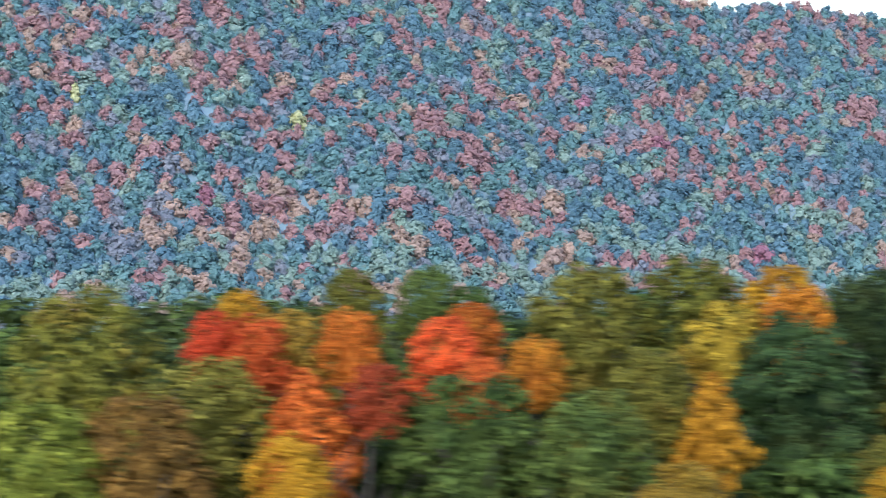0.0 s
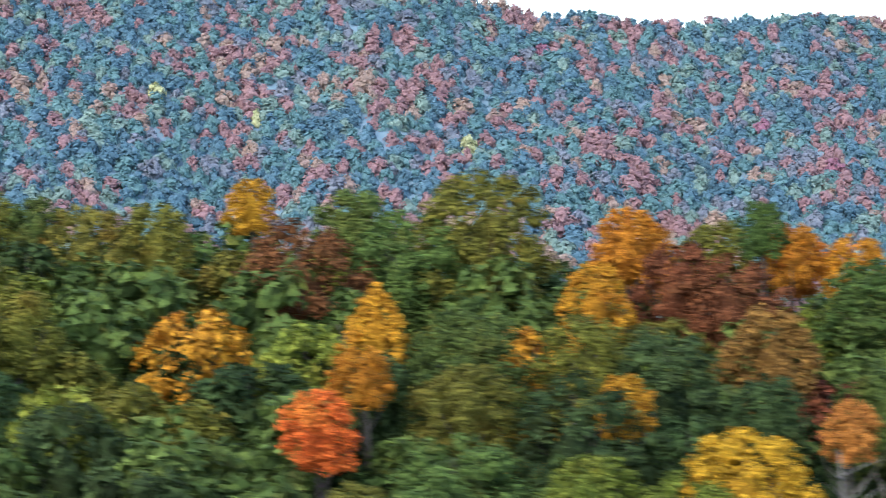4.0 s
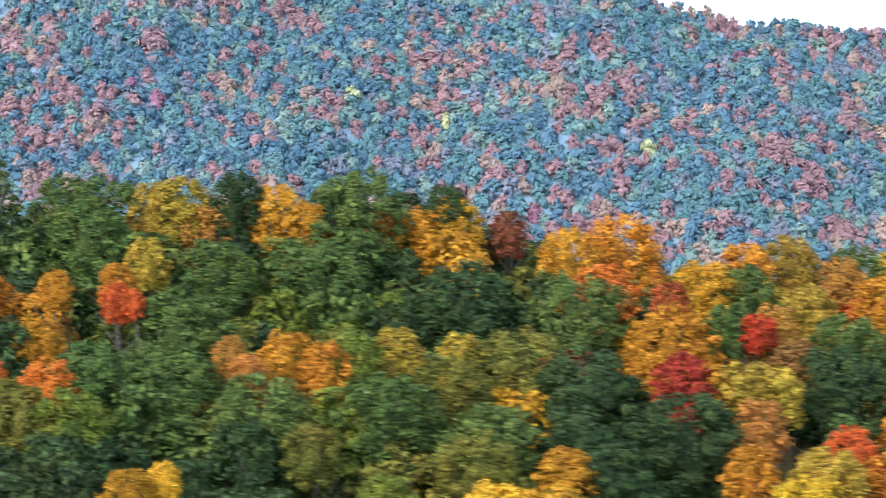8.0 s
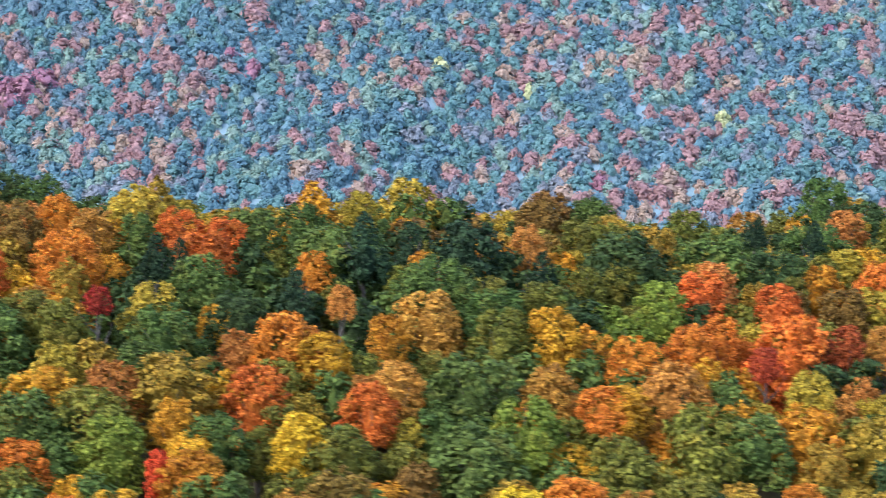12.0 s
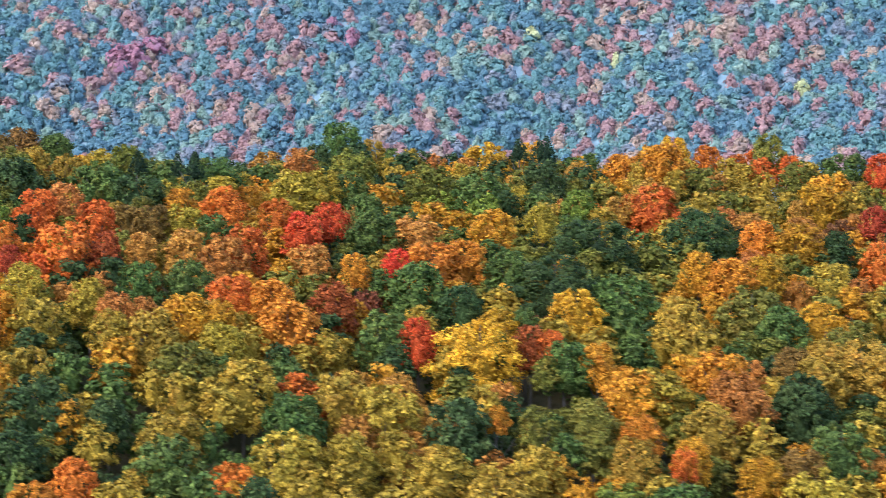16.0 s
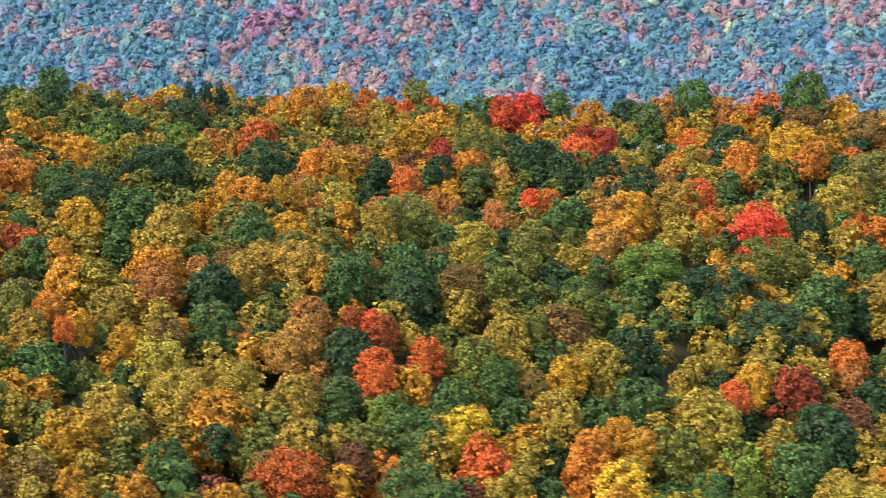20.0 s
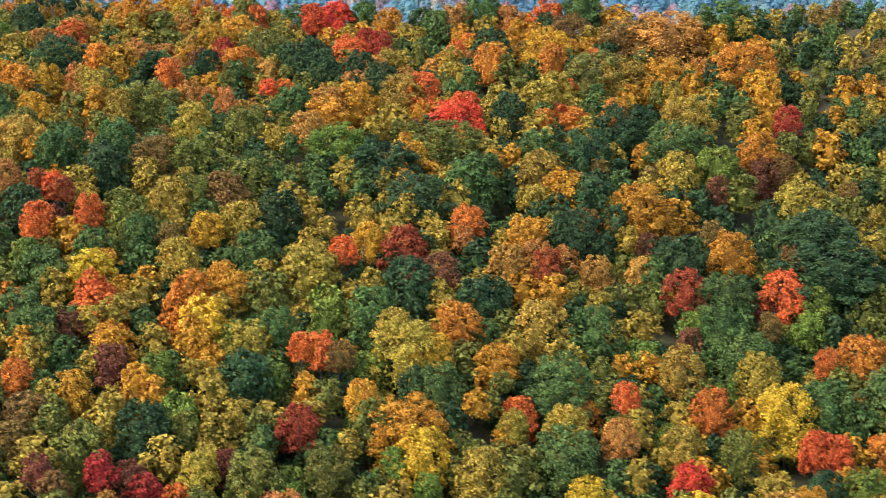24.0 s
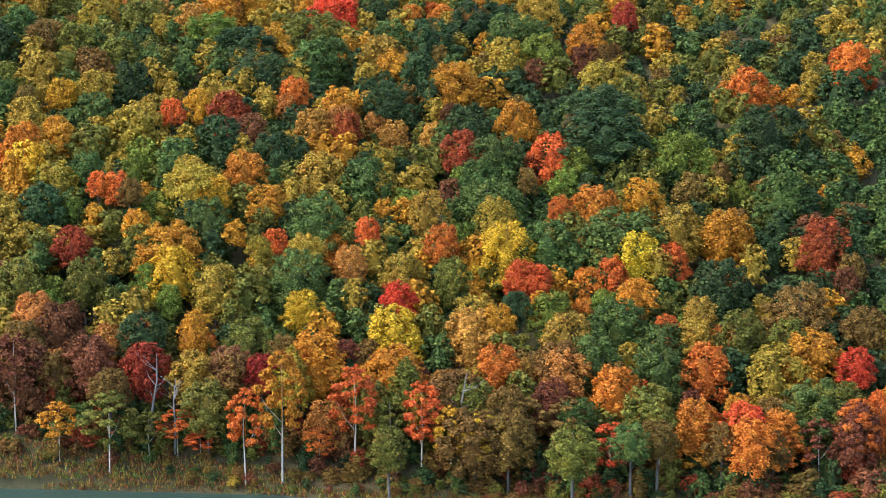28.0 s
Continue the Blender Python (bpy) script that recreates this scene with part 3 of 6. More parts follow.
tree(-253.4, 81.9, 3.7, "O", "round", 12.4, 9.5)
tree(-253.8, 82.2, 1.4, "A", "round", 12.0, 4.3)
tree(-250.9, 118.8, 3.2, "G", "spire", 16.1, 14.7)
tree(-257.1, 116.5, 1.2, "A", "tall", 12.0, 4.5)
tree(-260.3, 116.6, 1.4, "A", "round", 14.8, 4.3)
tree(-256.1, 117.9, 1.2, "U", "round", 13.0, 3.5)
tree(-242.7, 97.4, 2.8, "R", "round", 12.4, 8.5)
tree(-249.1, 106.4, 2.5, "T", "round", 12.2, 7.6)
tree(-246.5, 86.7, 3.1, "Y", "round", 12.5, 9.3)
tree(-236.0, 89.3, 2.2, "D", "tall", 12.0, 8.2)
tree(-232.3, 89.3, 1.1, "A", "tall", 12.0, 4.1)
tree(-229.0, 97.3, 1.2, "S", "round", 12.0, 3.5)
tree(-237.5, 122.0, 2.4, "Y", "round", 13.6, 7.1)
tree(-240.9, 115.7, 3.6, "G", "round", 12.5, 9.4)
tree(-245.3, 120.5, 3.1, "G", "round", 13.4, 9.3)
tree(-240.1, 82.2, 3.1, "O", "round", 12.5, 9.3)
tree(-261.3, 92.6, 2.2, "D", "round", 12.0, 6.6)
tree(-256.9, 91.5, 2.8, "D", "round", 12.4, 8.3)
tree(-232.0, 109.0, 1.7, "Y", "round", 12.0, 5.0)
tree(-232.2, 123.3, 1.8, "T", "round", 12.0, 5.4)
tree(-230.9, 80.8, 1.1, "R", "round", 12.0, 3.3)
tree(-255.5, 92.8, 0.8, "S", "round", 12.0, 2.4)
tree(-259.6, 86.9, 0.8, "R", "round", 12.0, 2.5)
tree(-264.9, 69.2, 1.6, "A", "round", 12.0, 4.8)
tree(-230.2, 123.7, 2.2, "D", "round", 15.2, 6.5)
tree(-235.2, 122.7, 2.4, "Y", "round", 14.2, 7.1)
tree(-241.4, 121.3, 3.6, "G", "round", 13.9, 10.6)
tree(-233.6, 122.9, 2.2, "T", "round", 12.0, 6.5)
tree(-224.1, 125.2, 1.7, "A", "round", 12.9, 4.9)
tree(-219.3, 127.6, 1.7, "R", "round", 13.1, 5.0)
tree(-215.8, 130.0, 2.3, "A", "round", 12.9, 6.9)
tree(-221.5, 125.8, 1.3, "D", "round", 14.5, 4.0)
tree(-220.8, 117.5, 4.0, "G", "round", 12.4, 10.5)
tree(-234.2, 88.4, 2.6, "D", "tall", 12.2, 9.6)
tree(-234.5, 97.8, 1.2, "A", "round", 12.0, 3.6)
tree(-231.0, 89.6, 1.2, "A", "tall", 12.0, 4.5)
tree(-227.1, 96.2, 0.8, "S", "round", 12.0, 2.4)
tree(-224.6, 97.9, 3.6, "G", "round", 12.5, 9.4)
tree(-214.1, 94.2, 2.1, "A", "round", 12.0, 6.4)
tree(-217.3, 91.3, 1.1, "T", "round", 12.0, 3.3)
tree(-209.8, 95.9, 2.5, "L", "round", 12.2, 7.3)
tree(-212.5, 85.7, 3.4, "G", "round", 12.7, 10.1)
tree(-223.5, 78.6, 2.7, "L", "round", 12.3, 8.0)
tree(-231.2, 101.4, 1.4, "A", "round", 12.0, 4.2)
tree(-235.6, 72.0, 2.3, "R", "round", 12.1, 7.0)
tree(-425.7, 75.2, 2.0, "O", "round", 11.5, 3.9)
tree(-423.2, 79.9, 1.6, "Y", "round", 11.7, 2.5)
tree(-416.4, 83.4, 1.0, "R", "round", 11.2, 2.2)
tree(-416.5, 85.5, 1.0, "G", "round", 11.2, 2.2)
tree(-406.7, 85.2, 1.4, "Y", "round", 11.3, 2.2)
tree(-403.0, 73.1, 1.0, "O", "round", 11.2, 2.2)
tree(-403.2, 71.0, 1.0, "A", "round", 11.1, 2.2)
tree(-410.3, 69.7, 1.2, "Y", "round", 11.3, 2.2)
tree(-398.2, 74.4, 2.3, "G", "round", 12.0, 3.9)
tree(-379.8, 87.9, 1.0, "A", "round", 11.2, 2.2)
tree(-389.7, 76.9, 1.6, "G", "round", 11.7, 2.4)
tree(-381.9, 71.3, 1.5, "Y", "round", 11.6, 2.5)
tree(-373.9, 75.5, 2.5, "O", "round", 11.8, 4.3)
tree(-384.9, 90.4, 2.0, "O", "round", 11.7, 3.0)
tree(-357.6, 98.1, 1.5, "O", "round", 11.6, 2.4)
tree(-353.2, 102.0, 1.6, "A", "round", 11.7, 2.4)
tree(-349.8, 108.8, 1.1, "A", "tall", 12.3, 3.6)
tree(-359.6, 86.9, 2.5, "O", "round", 12.1, 3.8)
tree(-351.8, 84.3, 1.1, "A", "round", 11.5, 2.2)
tree(-360.1, 76.4, 1.3, "U", "round", 11.5, 2.2)
tree(-375.9, 70.9, 2.0, "O", "round", 11.7, 3.2)
tree(-379.6, 71.3, 1.5, "A", "round", 11.5, 2.3)
tree(-366.0, 68.8, 2.4, "L", "round", 11.7, 3.6)
tree(-359.7, 70.0, 2.5, "G", "round", 11.8, 3.7)
tree(-349.8, 79.8, 2.6, "Y", "round", 12.2, 4.5)
tree(-348.9, 72.3, 2.0, "O", "round", 11.9, 3.0)
tree(-379.1, 67.0, 1.6, "L", "round", 11.4, 2.4)
tree(-335.4, 104.7, 2.2, "O", "round", 11.9, 3.3)
tree(-332.0, 104.6, 1.5, "G", "round", 11.7, 2.3)
tree(-335.6, 90.4, 2.1, "O", "round", 11.9, 3.5)
tree(-331.5, 91.2, 2.4, "O", "round", 11.8, 3.5)
tree(-333.9, 94.5, 2.0, "M", "round", 11.9, 3.0)
tree(-355.8, 69.7, 2.8, "G", "round", 11.8, 4.1)
tree(-338.1, 70.4, 1.3, "A", "round", 11.5, 2.2)
tree(-350.3, 67.6, 2.7, "Y", "round", 12.1, 4.0)
tree(-354.1, 66.8, 1.1, "R", "round", 11.5, 2.2)
tree(-340.8, 74.7, 2.4, "M", "round", 12.0, 3.6)
tree(-334.6, 75.5, 2.6, "G", "round", 12.2, 4.8)
tree(-333.6, 84.0, 1.7, "G", "round", 11.7, 3.3)

# trees of the spur above the valley: place, crown radius, leaf colour, shape, height, crown height
tree(-328.8, 103.4, 2.5, "O", "round", 11.9, 3.7)
tree(-324.7, 105.1, 2.2, "O", "round", 11.9, 3.3)
tree(-329.7, 77.3, 2.5, "G", "round", 12.1, 4.9)
tree(-329.5, 72.1, 2.1, "L", "round", 11.7, 3.1)
tree(-327.1, 85.5, 2.0, "O", "round", 11.7, 4.5)
tree(-329.9, 82.7, 2.2, "O", "round", 12.0, 4.1)
tree(-320.0, 110.9, 1.5, "A", "round", 13.2, 2.4)
tree(-315.5, 103.8, 3.8, "M", "round", 12.0, 5.4)
tree(-313.5, 112.0, 2.3, "G", "round", 13.1, 3.5)
tree(-308.2, 88.9, 1.8, "A", "tall", 12.8, 5.2)
tree(-307.8, 82.5, 1.4, "A", "round", 11.5, 2.3)
tree(-295.3, 114.1, 2.3, "A", "round", 12.5, 4.4)
tree(-289.6, 104.7, 2.7, "M", "round", 12.0, 4.8)
tree(-285.2, 115.5, 1.7, "R", "round", 12.0, 2.8)
tree(-290.3, 114.0, 2.1, "O", "round", 12.6, 3.1)
tree(-274.6, 114.2, 2.2, "G", "round", 12.0, 3.5)
tree(-296.8, 89.8, 2.7, "O", "round", 11.9, 4.1)
tree(-303.0, 88.3, 2.9, "G", "round", 12.2, 4.4)
tree(-301.9, 81.0, 2.1, "O", "round", 11.9, 4.2)
tree(-280.8, 88.1, 2.3, "G", "round", 12.0, 4.3)
tree(-301.8, 72.2, 3.4, "G", "round", 12.2, 5.1)
tree(-308.9, 76.4, 1.6, "R", "round", 11.6, 4.4)
tree(-305.4, 67.5, 1.8, "O", "round", 11.7, 3.5)
tree(-258.9, 121.0, 2.0, "A", "tall", 13.6, 6.5)
tree(-253.0, 94.0, 1.1, "R", "round", 11.4, 2.2)
tree(-239.7, 95.8, 2.2, "A", "round", 11.8, 5.8)
tree(-249.6, 70.9, 3.8, "G", "round", 12.2, 5.7)
tree(-244.1, 79.8, 2.5, "G", "round", 11.7, 5.3)
tree(-263.1, 66.8, 1.9, "A", "round", 11.6, 3.0)
tree(-264.5, 76.7, 2.7, "G", "round", 12.2, 4.1)
tree(-249.8, 83.0, 1.4, "U", "round", 11.5, 2.5)
tree(-258.8, 68.7, 3.2, "O", "round", 12.2, 4.8)

# trees of the long crest: place, crown radius, leaf colour, shape, height, crown height
tree(-227.4, 124.7, 2.7, "A", "round", 14.2, 8.2)
tree(-219.9, 127.1, 3.6, "G", "round", 16.6, 10.9)
tree(-213.8, 131.3, 1.6, "D", "round", 14.9, 4.7)
tree(-213.0, 132.0, 2.7, "A", "round", 14.0, 8.0)
tree(-209.1, 134.8, 1.6, "M", "round", 12.7, 4.7)
tree(-203.5, 133.7, 2.5, "A", "round", 12.2, 7.5)
tree(-200.4, 140.3, 3.6, "A", "round", 12.9, 9.5)
tree(-188.8, 139.6, 2.2, "A", "round", 12.0, 6.6)
tree(-185.6, 145.3, 2.7, "Y", "round", 12.3, 8.1)
tree(-180.5, 139.5, 1.9, "T", "round", 12.0, 5.7)
tree(-176.2, 133.7, 2.1, "A", "round", 12.0, 6.3)
tree(-187.3, 130.4, 2.4, "G", "round", 12.1, 7.2)
tree(-176.9, 146.2, 2.0, "Y", "round", 12.0, 5.8)
tree(-175.9, 151.1, 2.0, "D", "round", 12.0, 5.9)
tree(-164.1, 164.4, 2.4, "Y", "tall", 12.1, 8.7)
tree(-191.4, 120.5, 1.4, "C", "round", 12.0, 4.0)
tree(-183.0, 119.0, 1.6, "T", "round", 12.0, 4.7)
tree(-190.1, 113.6, 2.9, "A", "round", 12.4, 8.5)
tree(-198.7, 117.3, 3.6, "G", "round", 12.8, 10.7)
tree(-207.3, 116.3, 3.7, "D", "round", 12.5, 10.2)
tree(-187.2, 103.7, 2.0, "C", "round", 12.0, 6.0)
tree(-180.5, 98.3, 1.8, "T", "round", 12.0, 5.3)
tree(-177.1, 110.3, 3.1, "D", "round", 12.5, 9.2)
tree(-170.3, 112.8, 2.9, "G", "round", 12.4, 8.8)
tree(-165.6, 114.1, 1.8, "C", "round", 12.0, 5.4)
tree(-166.3, 138.1, 3.0, "U", "round", 12.5, 9.0)
tree(-164.7, 144.7, 2.2, "R", "round", 12.0, 6.5)
tree(-161.2, 123.9, 2.9, "R", "round", 12.4, 8.8)
tree(-155.4, 131.1, 3.4, "R", "round", 12.7, 10.3)
tree(-174.1, 96.6, 1.5, "S", "round", 12.0, 4.6)
tree(-170.7, 94.3, 1.6, "R", "round", 12.0, 4.9)
tree(-174.9, 92.7, 2.5, "Y", "round", 12.2, 7.5)
tree(-163.9, 99.1, 2.9, "Y", "round", 12.4, 8.7)
tree(-158.3, 102.2, 1.7, "A", "round", 12.0, 5.2)
tree(-154.1, 104.9, 2.9, "D", "round", 12.4, 8.6)
tree(-193.9, 100.2, 3.3, "D", "round", 12.6, 9.8)
tree(-201.9, 94.8, 2.8, "O", "round", 12.4, 8.5)
tree(-204.5, 89.7, 3.6, "G", "round", 12.5, 9.4)
tree(-207.3, 98.6, 1.9, "Y", "round", 12.0, 5.6)
tree(-202.9, 99.8, 1.6, "Y", "round", 12.0, 4.7)
tree(-211.1, 93.6, 1.8, "A", "round", 12.0, 5.5)
tree(-185.2, 96.3, 3.6, "D", "round", 12.5, 9.4)
tree(-189.3, 87.8, 2.9, "D", "round", 12.4, 8.5)
tree(-197.0, 84.2, 2.7, "O", "round", 12.3, 7.9)
tree(-196.9, 74.7, 1.5, "B", "round", 12.0, 4.5)
tree(-190.4, 79.7, 2.3, "A", "round", 12.0, 6.7)
tree(-182.9, 80.2, 1.6, "A", "round", 12.0, 4.8)
tree(-173.1, 85.0, 1.6, "B", "round", 12.0, 4.9)
tree(-148.1, 99.0, 1.5, "M", "round", 12.0, 4.4)
tree(-162.4, 108.8, 2.5, "D", "round", 12.2, 7.4)
tree(-181.3, 126.5, 2.0, "Y", "round", 12.0, 5.9)
tree(-186.2, 116.8, 1.6, "G", "round", 12.0, 4.7)
tree(-145.0, 192.9, 3.6, "Y", "tall", 12.8, 11.8)
tree(-143.3, 176.1, 1.7, "Y", "round", 12.0, 5.0)
tree(-131.8, 165.4, 2.7, "P", "spire", 12.3, 10.1)
tree(-125.3, 167.1, 4.0, "P", "round", 13.0, 11.8)
tree(-144.2, 162.2, 2.6, "G", "round", 12.2, 7.6)
tree(-128.8, 200.8, 3.1, "U", "round", 12.5, 9.3)
tree(-120.9, 173.7, 1.9, "T", "round", 12.0, 5.8)
tree(-117.0, 189.1, 2.7, "Y", "round", 12.3, 8.1)
tree(-115.4, 164.5, 2.4, "P", "spire", 12.1, 8.7)
tree(-110.3, 177.0, 4.0, "D", "round", 13.1, 12.0)
tree(-132.0, 137.8, 2.5, "P", "spire", 12.2, 9.1)
tree(-132.2, 126.2, 2.6, "D", "round", 12.3, 7.8)
tree(-117.6, 139.0, 2.9, "T", "round", 12.4, 8.6)
tree(-118.1, 129.8, 1.9, "A", "round", 12.0, 5.6)
tree(-125.4, 122.9, 3.3, "R", "round", 12.7, 9.9)
tree(-120.5, 121.8, 2.5, "A", "round", 12.2, 7.5)
tree(-122.2, 111.2, 2.7, "R", "round", 12.3, 8.2)
tree(-105.8, 142.4, 2.7, "A", "round", 12.3, 8.0)
tree(-109.8, 149.5, 2.6, "O", "round", 12.3, 7.9)
tree(-107.3, 125.2, 3.8, "G", "round", 12.9, 11.4)
tree(-112.2, 114.4, 2.2, "R", "round", 12.0, 6.4)
tree(-112.4, 119.9, 2.0, "T", "round", 12.0, 5.8)
tree(-100.4, 128.1, 2.1, "T", "round", 12.0, 6.2)
tree(-114.6, 105.2, 2.3, "B", "round", 12.1, 6.9)
tree(-125.1, 101.8, 1.7, "A", "round", 12.0, 5.0)
tree(-133.4, 104.6, 2.4, "T", "round", 12.1, 7.1)
tree(-154.7, 104.2, 2.6, "D", "round", 12.2, 7.7)
tree(-148.8, 90.8, 3.0, "A", "round", 12.5, 8.9)
tree(-140.1, 123.6, 2.5, "Y", "round", 12.2, 7.5)
tree(-140.1, 133.1, 3.1, "G", "round", 12.5, 9.2)
tree(-99.2, 118.8, 3.5, "L", "round", 12.8, 10.5)
tree(-125.1, 134.3, 1.3, "T", "round", 12.0, 3.9)
tree(-143.7, 118.9, 1.1, "C", "round", 12.0, 3.2)
tree(-146.0, 138.6, 1.7, "P", "spire", 12.0, 6.1)
tree(-144.5, 113.6, 2.4, "O", "round", 12.2, 7.3)
tree(-127.8, 96.3, 2.6, "L", "round", 12.2, 7.7)
tree(-139.5, 105.4, 2.3, "Y", "round", 12.1, 6.9)
tree(-147.3, 98.8, 1.5, "M", "round", 12.0, 4.4)
tree(-140.8, 95.3, 2.4, "A", "round", 12.1, 7.2)
tree(-127.1, 193.5, 2.7, "U", "round", 12.3, 7.9)
tree(-117.6, 184.0, 3.1, "O", "round", 12.6, 9.4)
tree(-110.7, 189.0, 2.3, "Y", "round", 12.1, 6.9)
tree(-111.6, 205.1, 2.7, "O", "round", 12.3, 8.0)
tree(-104.8, 207.9, 1.5, "P", "spire", 12.0, 5.7)
tree(-95.1, 203.2, 4.7, "G", "round", 13.4, 12.4)
tree(-98.0, 230.7, 2.6, "T", "round", 12.2, 7.7)
tree(-99.4, 249.3, 2.7, "D", "round", 12.3, 8.1)
tree(-90.9, 234.0, 3.7, "O", "round", 12.9, 11.2)
tree(-85.4, 269.0, 4.1, "A", "round", 13.1, 12.0)
tree(-98.8, 174.1, 2.4, "T", "round", 12.1, 7.2)
tree(-90.4, 170.9, 2.2, "S", "round", 12.0, 6.7)
tree(-100.4, 160.6, 2.5, "L", "round", 12.2, 7.5)
tree(-85.1, 147.1, 1.3, "C", "round", 12.0, 3.9)
tree(-93.2, 148.0, 2.2, "R", "round", 12.0, 6.5)
tree(-91.7, 153.2, 2.0, "R", "round", 12.0, 5.9)
tree(-96.8, 140.6, 2.4, "R", "round", 12.1, 7.2)
tree(-91.2, 135.6, 3.0, "T", "round", 12.5, 9.1)
tree(-100.5, 127.0, 2.1, "T", "round", 12.0, 6.3)
tree(-77.8, 134.4, 3.0, "A", "round", 12.4, 8.8)
tree(-79.8, 143.4, 2.3, "Y", "round", 12.1, 6.8)
tree(-85.3, 127.1, 3.7, "O", "round", 12.9, 11.2)
tree(-86.5, 138.9, 2.7, "G", "tall", 12.3, 9.8)
tree(-69.4, 169.9, 3.0, "T", "round", 12.5, 9.0)
tree(-55.3, 160.2, 3.0, "R", "round", 12.5, 9.1)
tree(-75.9, 192.1, 2.2, "R", "round", 12.0, 6.6)
tree(-51.6, 144.8, 2.6, "Y", "round", 12.3, 7.9)
tree(-63.3, 139.0, 2.5, "Y", "round", 12.2, 7.3)
tree(-71.4, 145.3, 2.3, "Y", "round", 12.0, 6.8)
tree(-73.6, 119.0, 1.9, "R", "round", 12.0, 5.6)
tree(-69.7, 121.5, 2.0, "Y", "round", 12.0, 6.1)
tree(-90.6, 107.8, 2.9, "R", "round", 12.4, 8.6)
tree(-85.2, 109.4, 2.3, "T", "round", 12.1, 6.8)
tree(-82.1, 114.5, 2.5, "O", "round", 12.2, 7.4)
tree(-77.6, 114.3, 2.0, "Y", "round", 12.0, 6.0)
tree(-63.1, 145.2, 1.6, "T", "round", 12.0, 4.9)
tree(-56.2, 150.9, 2.1, "A", "round", 12.0, 6.1)
tree(-229.5, 128.4, 2.7, "G", "round", 12.9, 4.0)
tree(-223.1, 129.9, 2.7, "A", "round", 12.8, 4.2)
tree(-223.9, 129.0, 1.6, "G", "round", 14.2, 2.8)
tree(-226.9, 111.2, 3.0, "G", "round", 12.2, 4.5)
tree(-226.1, 86.0, 3.1, "G", "round", 12.2, 5.4)
tree(-229.6, 79.3, 1.8, "O", "round", 11.5, 2.7)
tree(-220.2, 87.5, 3.1, "G", "round", 12.1, 5.1)
tree(-218.0, 131.8, 2.0, "D", "round", 13.8, 4.2)
tree(-190.4, 130.1, 2.6, "A", "round", 12.0, 4.5)
tree(-179.7, 146.1, 3.1, "G", "round", 12.2, 4.6)
tree(-177.2, 119.6, 3.1, "G", "round", 12.3, 4.7)
tree(-227.6, 83.3, 2.0, "R", "round", 11.7, 3.0)
tree(-183.9, 116.7, 1.3, "S", "round", 11.6, 2.3)
tree(-215.5, 90.0, 1.2, "T", "round", 11.5, 2.2)
tree(-198.9, 102.0, 3.3, "O", "round", 12.4, 5.0)
tree(-182.7, 105.3, 2.3, "Y", "round", 11.8, 3.5)
tree(-180.0, 111.9, 1.9, "U", "round", 11.7, 4.1)
tree(-197.0, 89.3, 3.7, "G", "round", 12.1, 5.2)
tree(-192.1, 91.6, 2.1, "D", "round", 11.7, 4.1)
tree(-175.3, 88.2, 2.6, "B", "round", 12.0, 3.9)
tree(-216.4, 72.0, 1.5, "A", "round", 11.3, 2.3)
tree(-214.8, 73.9, 1.1, "B", "round", 11.1, 2.3)
tree(-201.0, 77.0, 1.6, "L", "round", 11.7, 2.4)
tree(-194.1, 79.1, 2.7, "B", "round", 11.8, 4.1)
tree(-191.2, 85.3, 1.7, "A", "round", 11.6, 2.8)
tree(-207.3, 81.5, 1.7, "O", "round", 11.7, 4.7)
tree(-227.3, 78.6, 1.9, "O", "round", 11.7, 3.7)
tree(-180.0, 91.7, 1.7, "A", "round", 11.4, 3.2)
tree(-197.4, 123.0, 2.4, "R", "round", 11.9, 4.4)
tree(-158.9, 151.3, 3.1, "Y", "tall", 13.4, 6.7)
tree(-152.8, 149.6, 2.5, "R", "round", 11.9, 3.7)
tree(-180.5, 105.9, 1.9, "Y", "round", 11.6, 3.0)
tree(-166.0, 122.6, 2.2, "Y", "round", 11.9, 4.1)
tree(-169.2, 118.3, 1.9, "G", "round", 11.7, 3.1)
tree(-169.6, 101.4, 2.2, "O", "round", 11.9, 4.2)
tree(-187.3, 78.4, 1.7, "R", "round", 11.7, 4.0)
tree(-182.4, 76.3, 2.0, "A", "round", 11.5, 3.4)
tree(-178.9, 78.2, 2.7, "L", "round", 12.0, 4.0)
tree(-178.8, 83.3, 2.5, "G", "round", 11.8, 3.8)
tree(-171.5, 83.1, 2.9, "A", "round", 12.1, 4.3)
tree(-166.2, 84.3, 1.8, "U", "round", 11.7, 3.0)
tree(-159.4, 87.0, 3.3, "L", "round", 12.2, 4.9)
tree(-152.5, 89.4, 3.8, "L", "round", 11.9, 5.2)
tree(-171.8, 151.4, 3.1, "G", "round", 12.3, 4.6)
tree(-158.8, 141.9, 2.3, "T", "round", 11.9, 3.7)
tree(-154.6, 143.9, 2.0, "G", "round", 11.8, 3.7)
tree(-161.9, 101.3, 2.2, "U", "round", 11.7, 5.2)
tree(-156.2, 88.4, 3.8, "G", "round", 12.2, 6.6)

# trees of the middle slope: place, crown radius, leaf colour, shape, height, crown height
tree(-146.2, 169.5, 3.3, "A", "tall", 13.8, 7.2)
tree(-146.2, 155.1, 2.8, "G", "round", 12.2, 4.2)
tree(-144.2, 130.7, 1.7, "P", "spire", 14.5, 5.8)
tree(-149.4, 108.8, 3.6, "G", "round", 12.4, 6.2)
tree(-145.9, 94.5, 1.9, "R", "round", 11.7, 2.8)
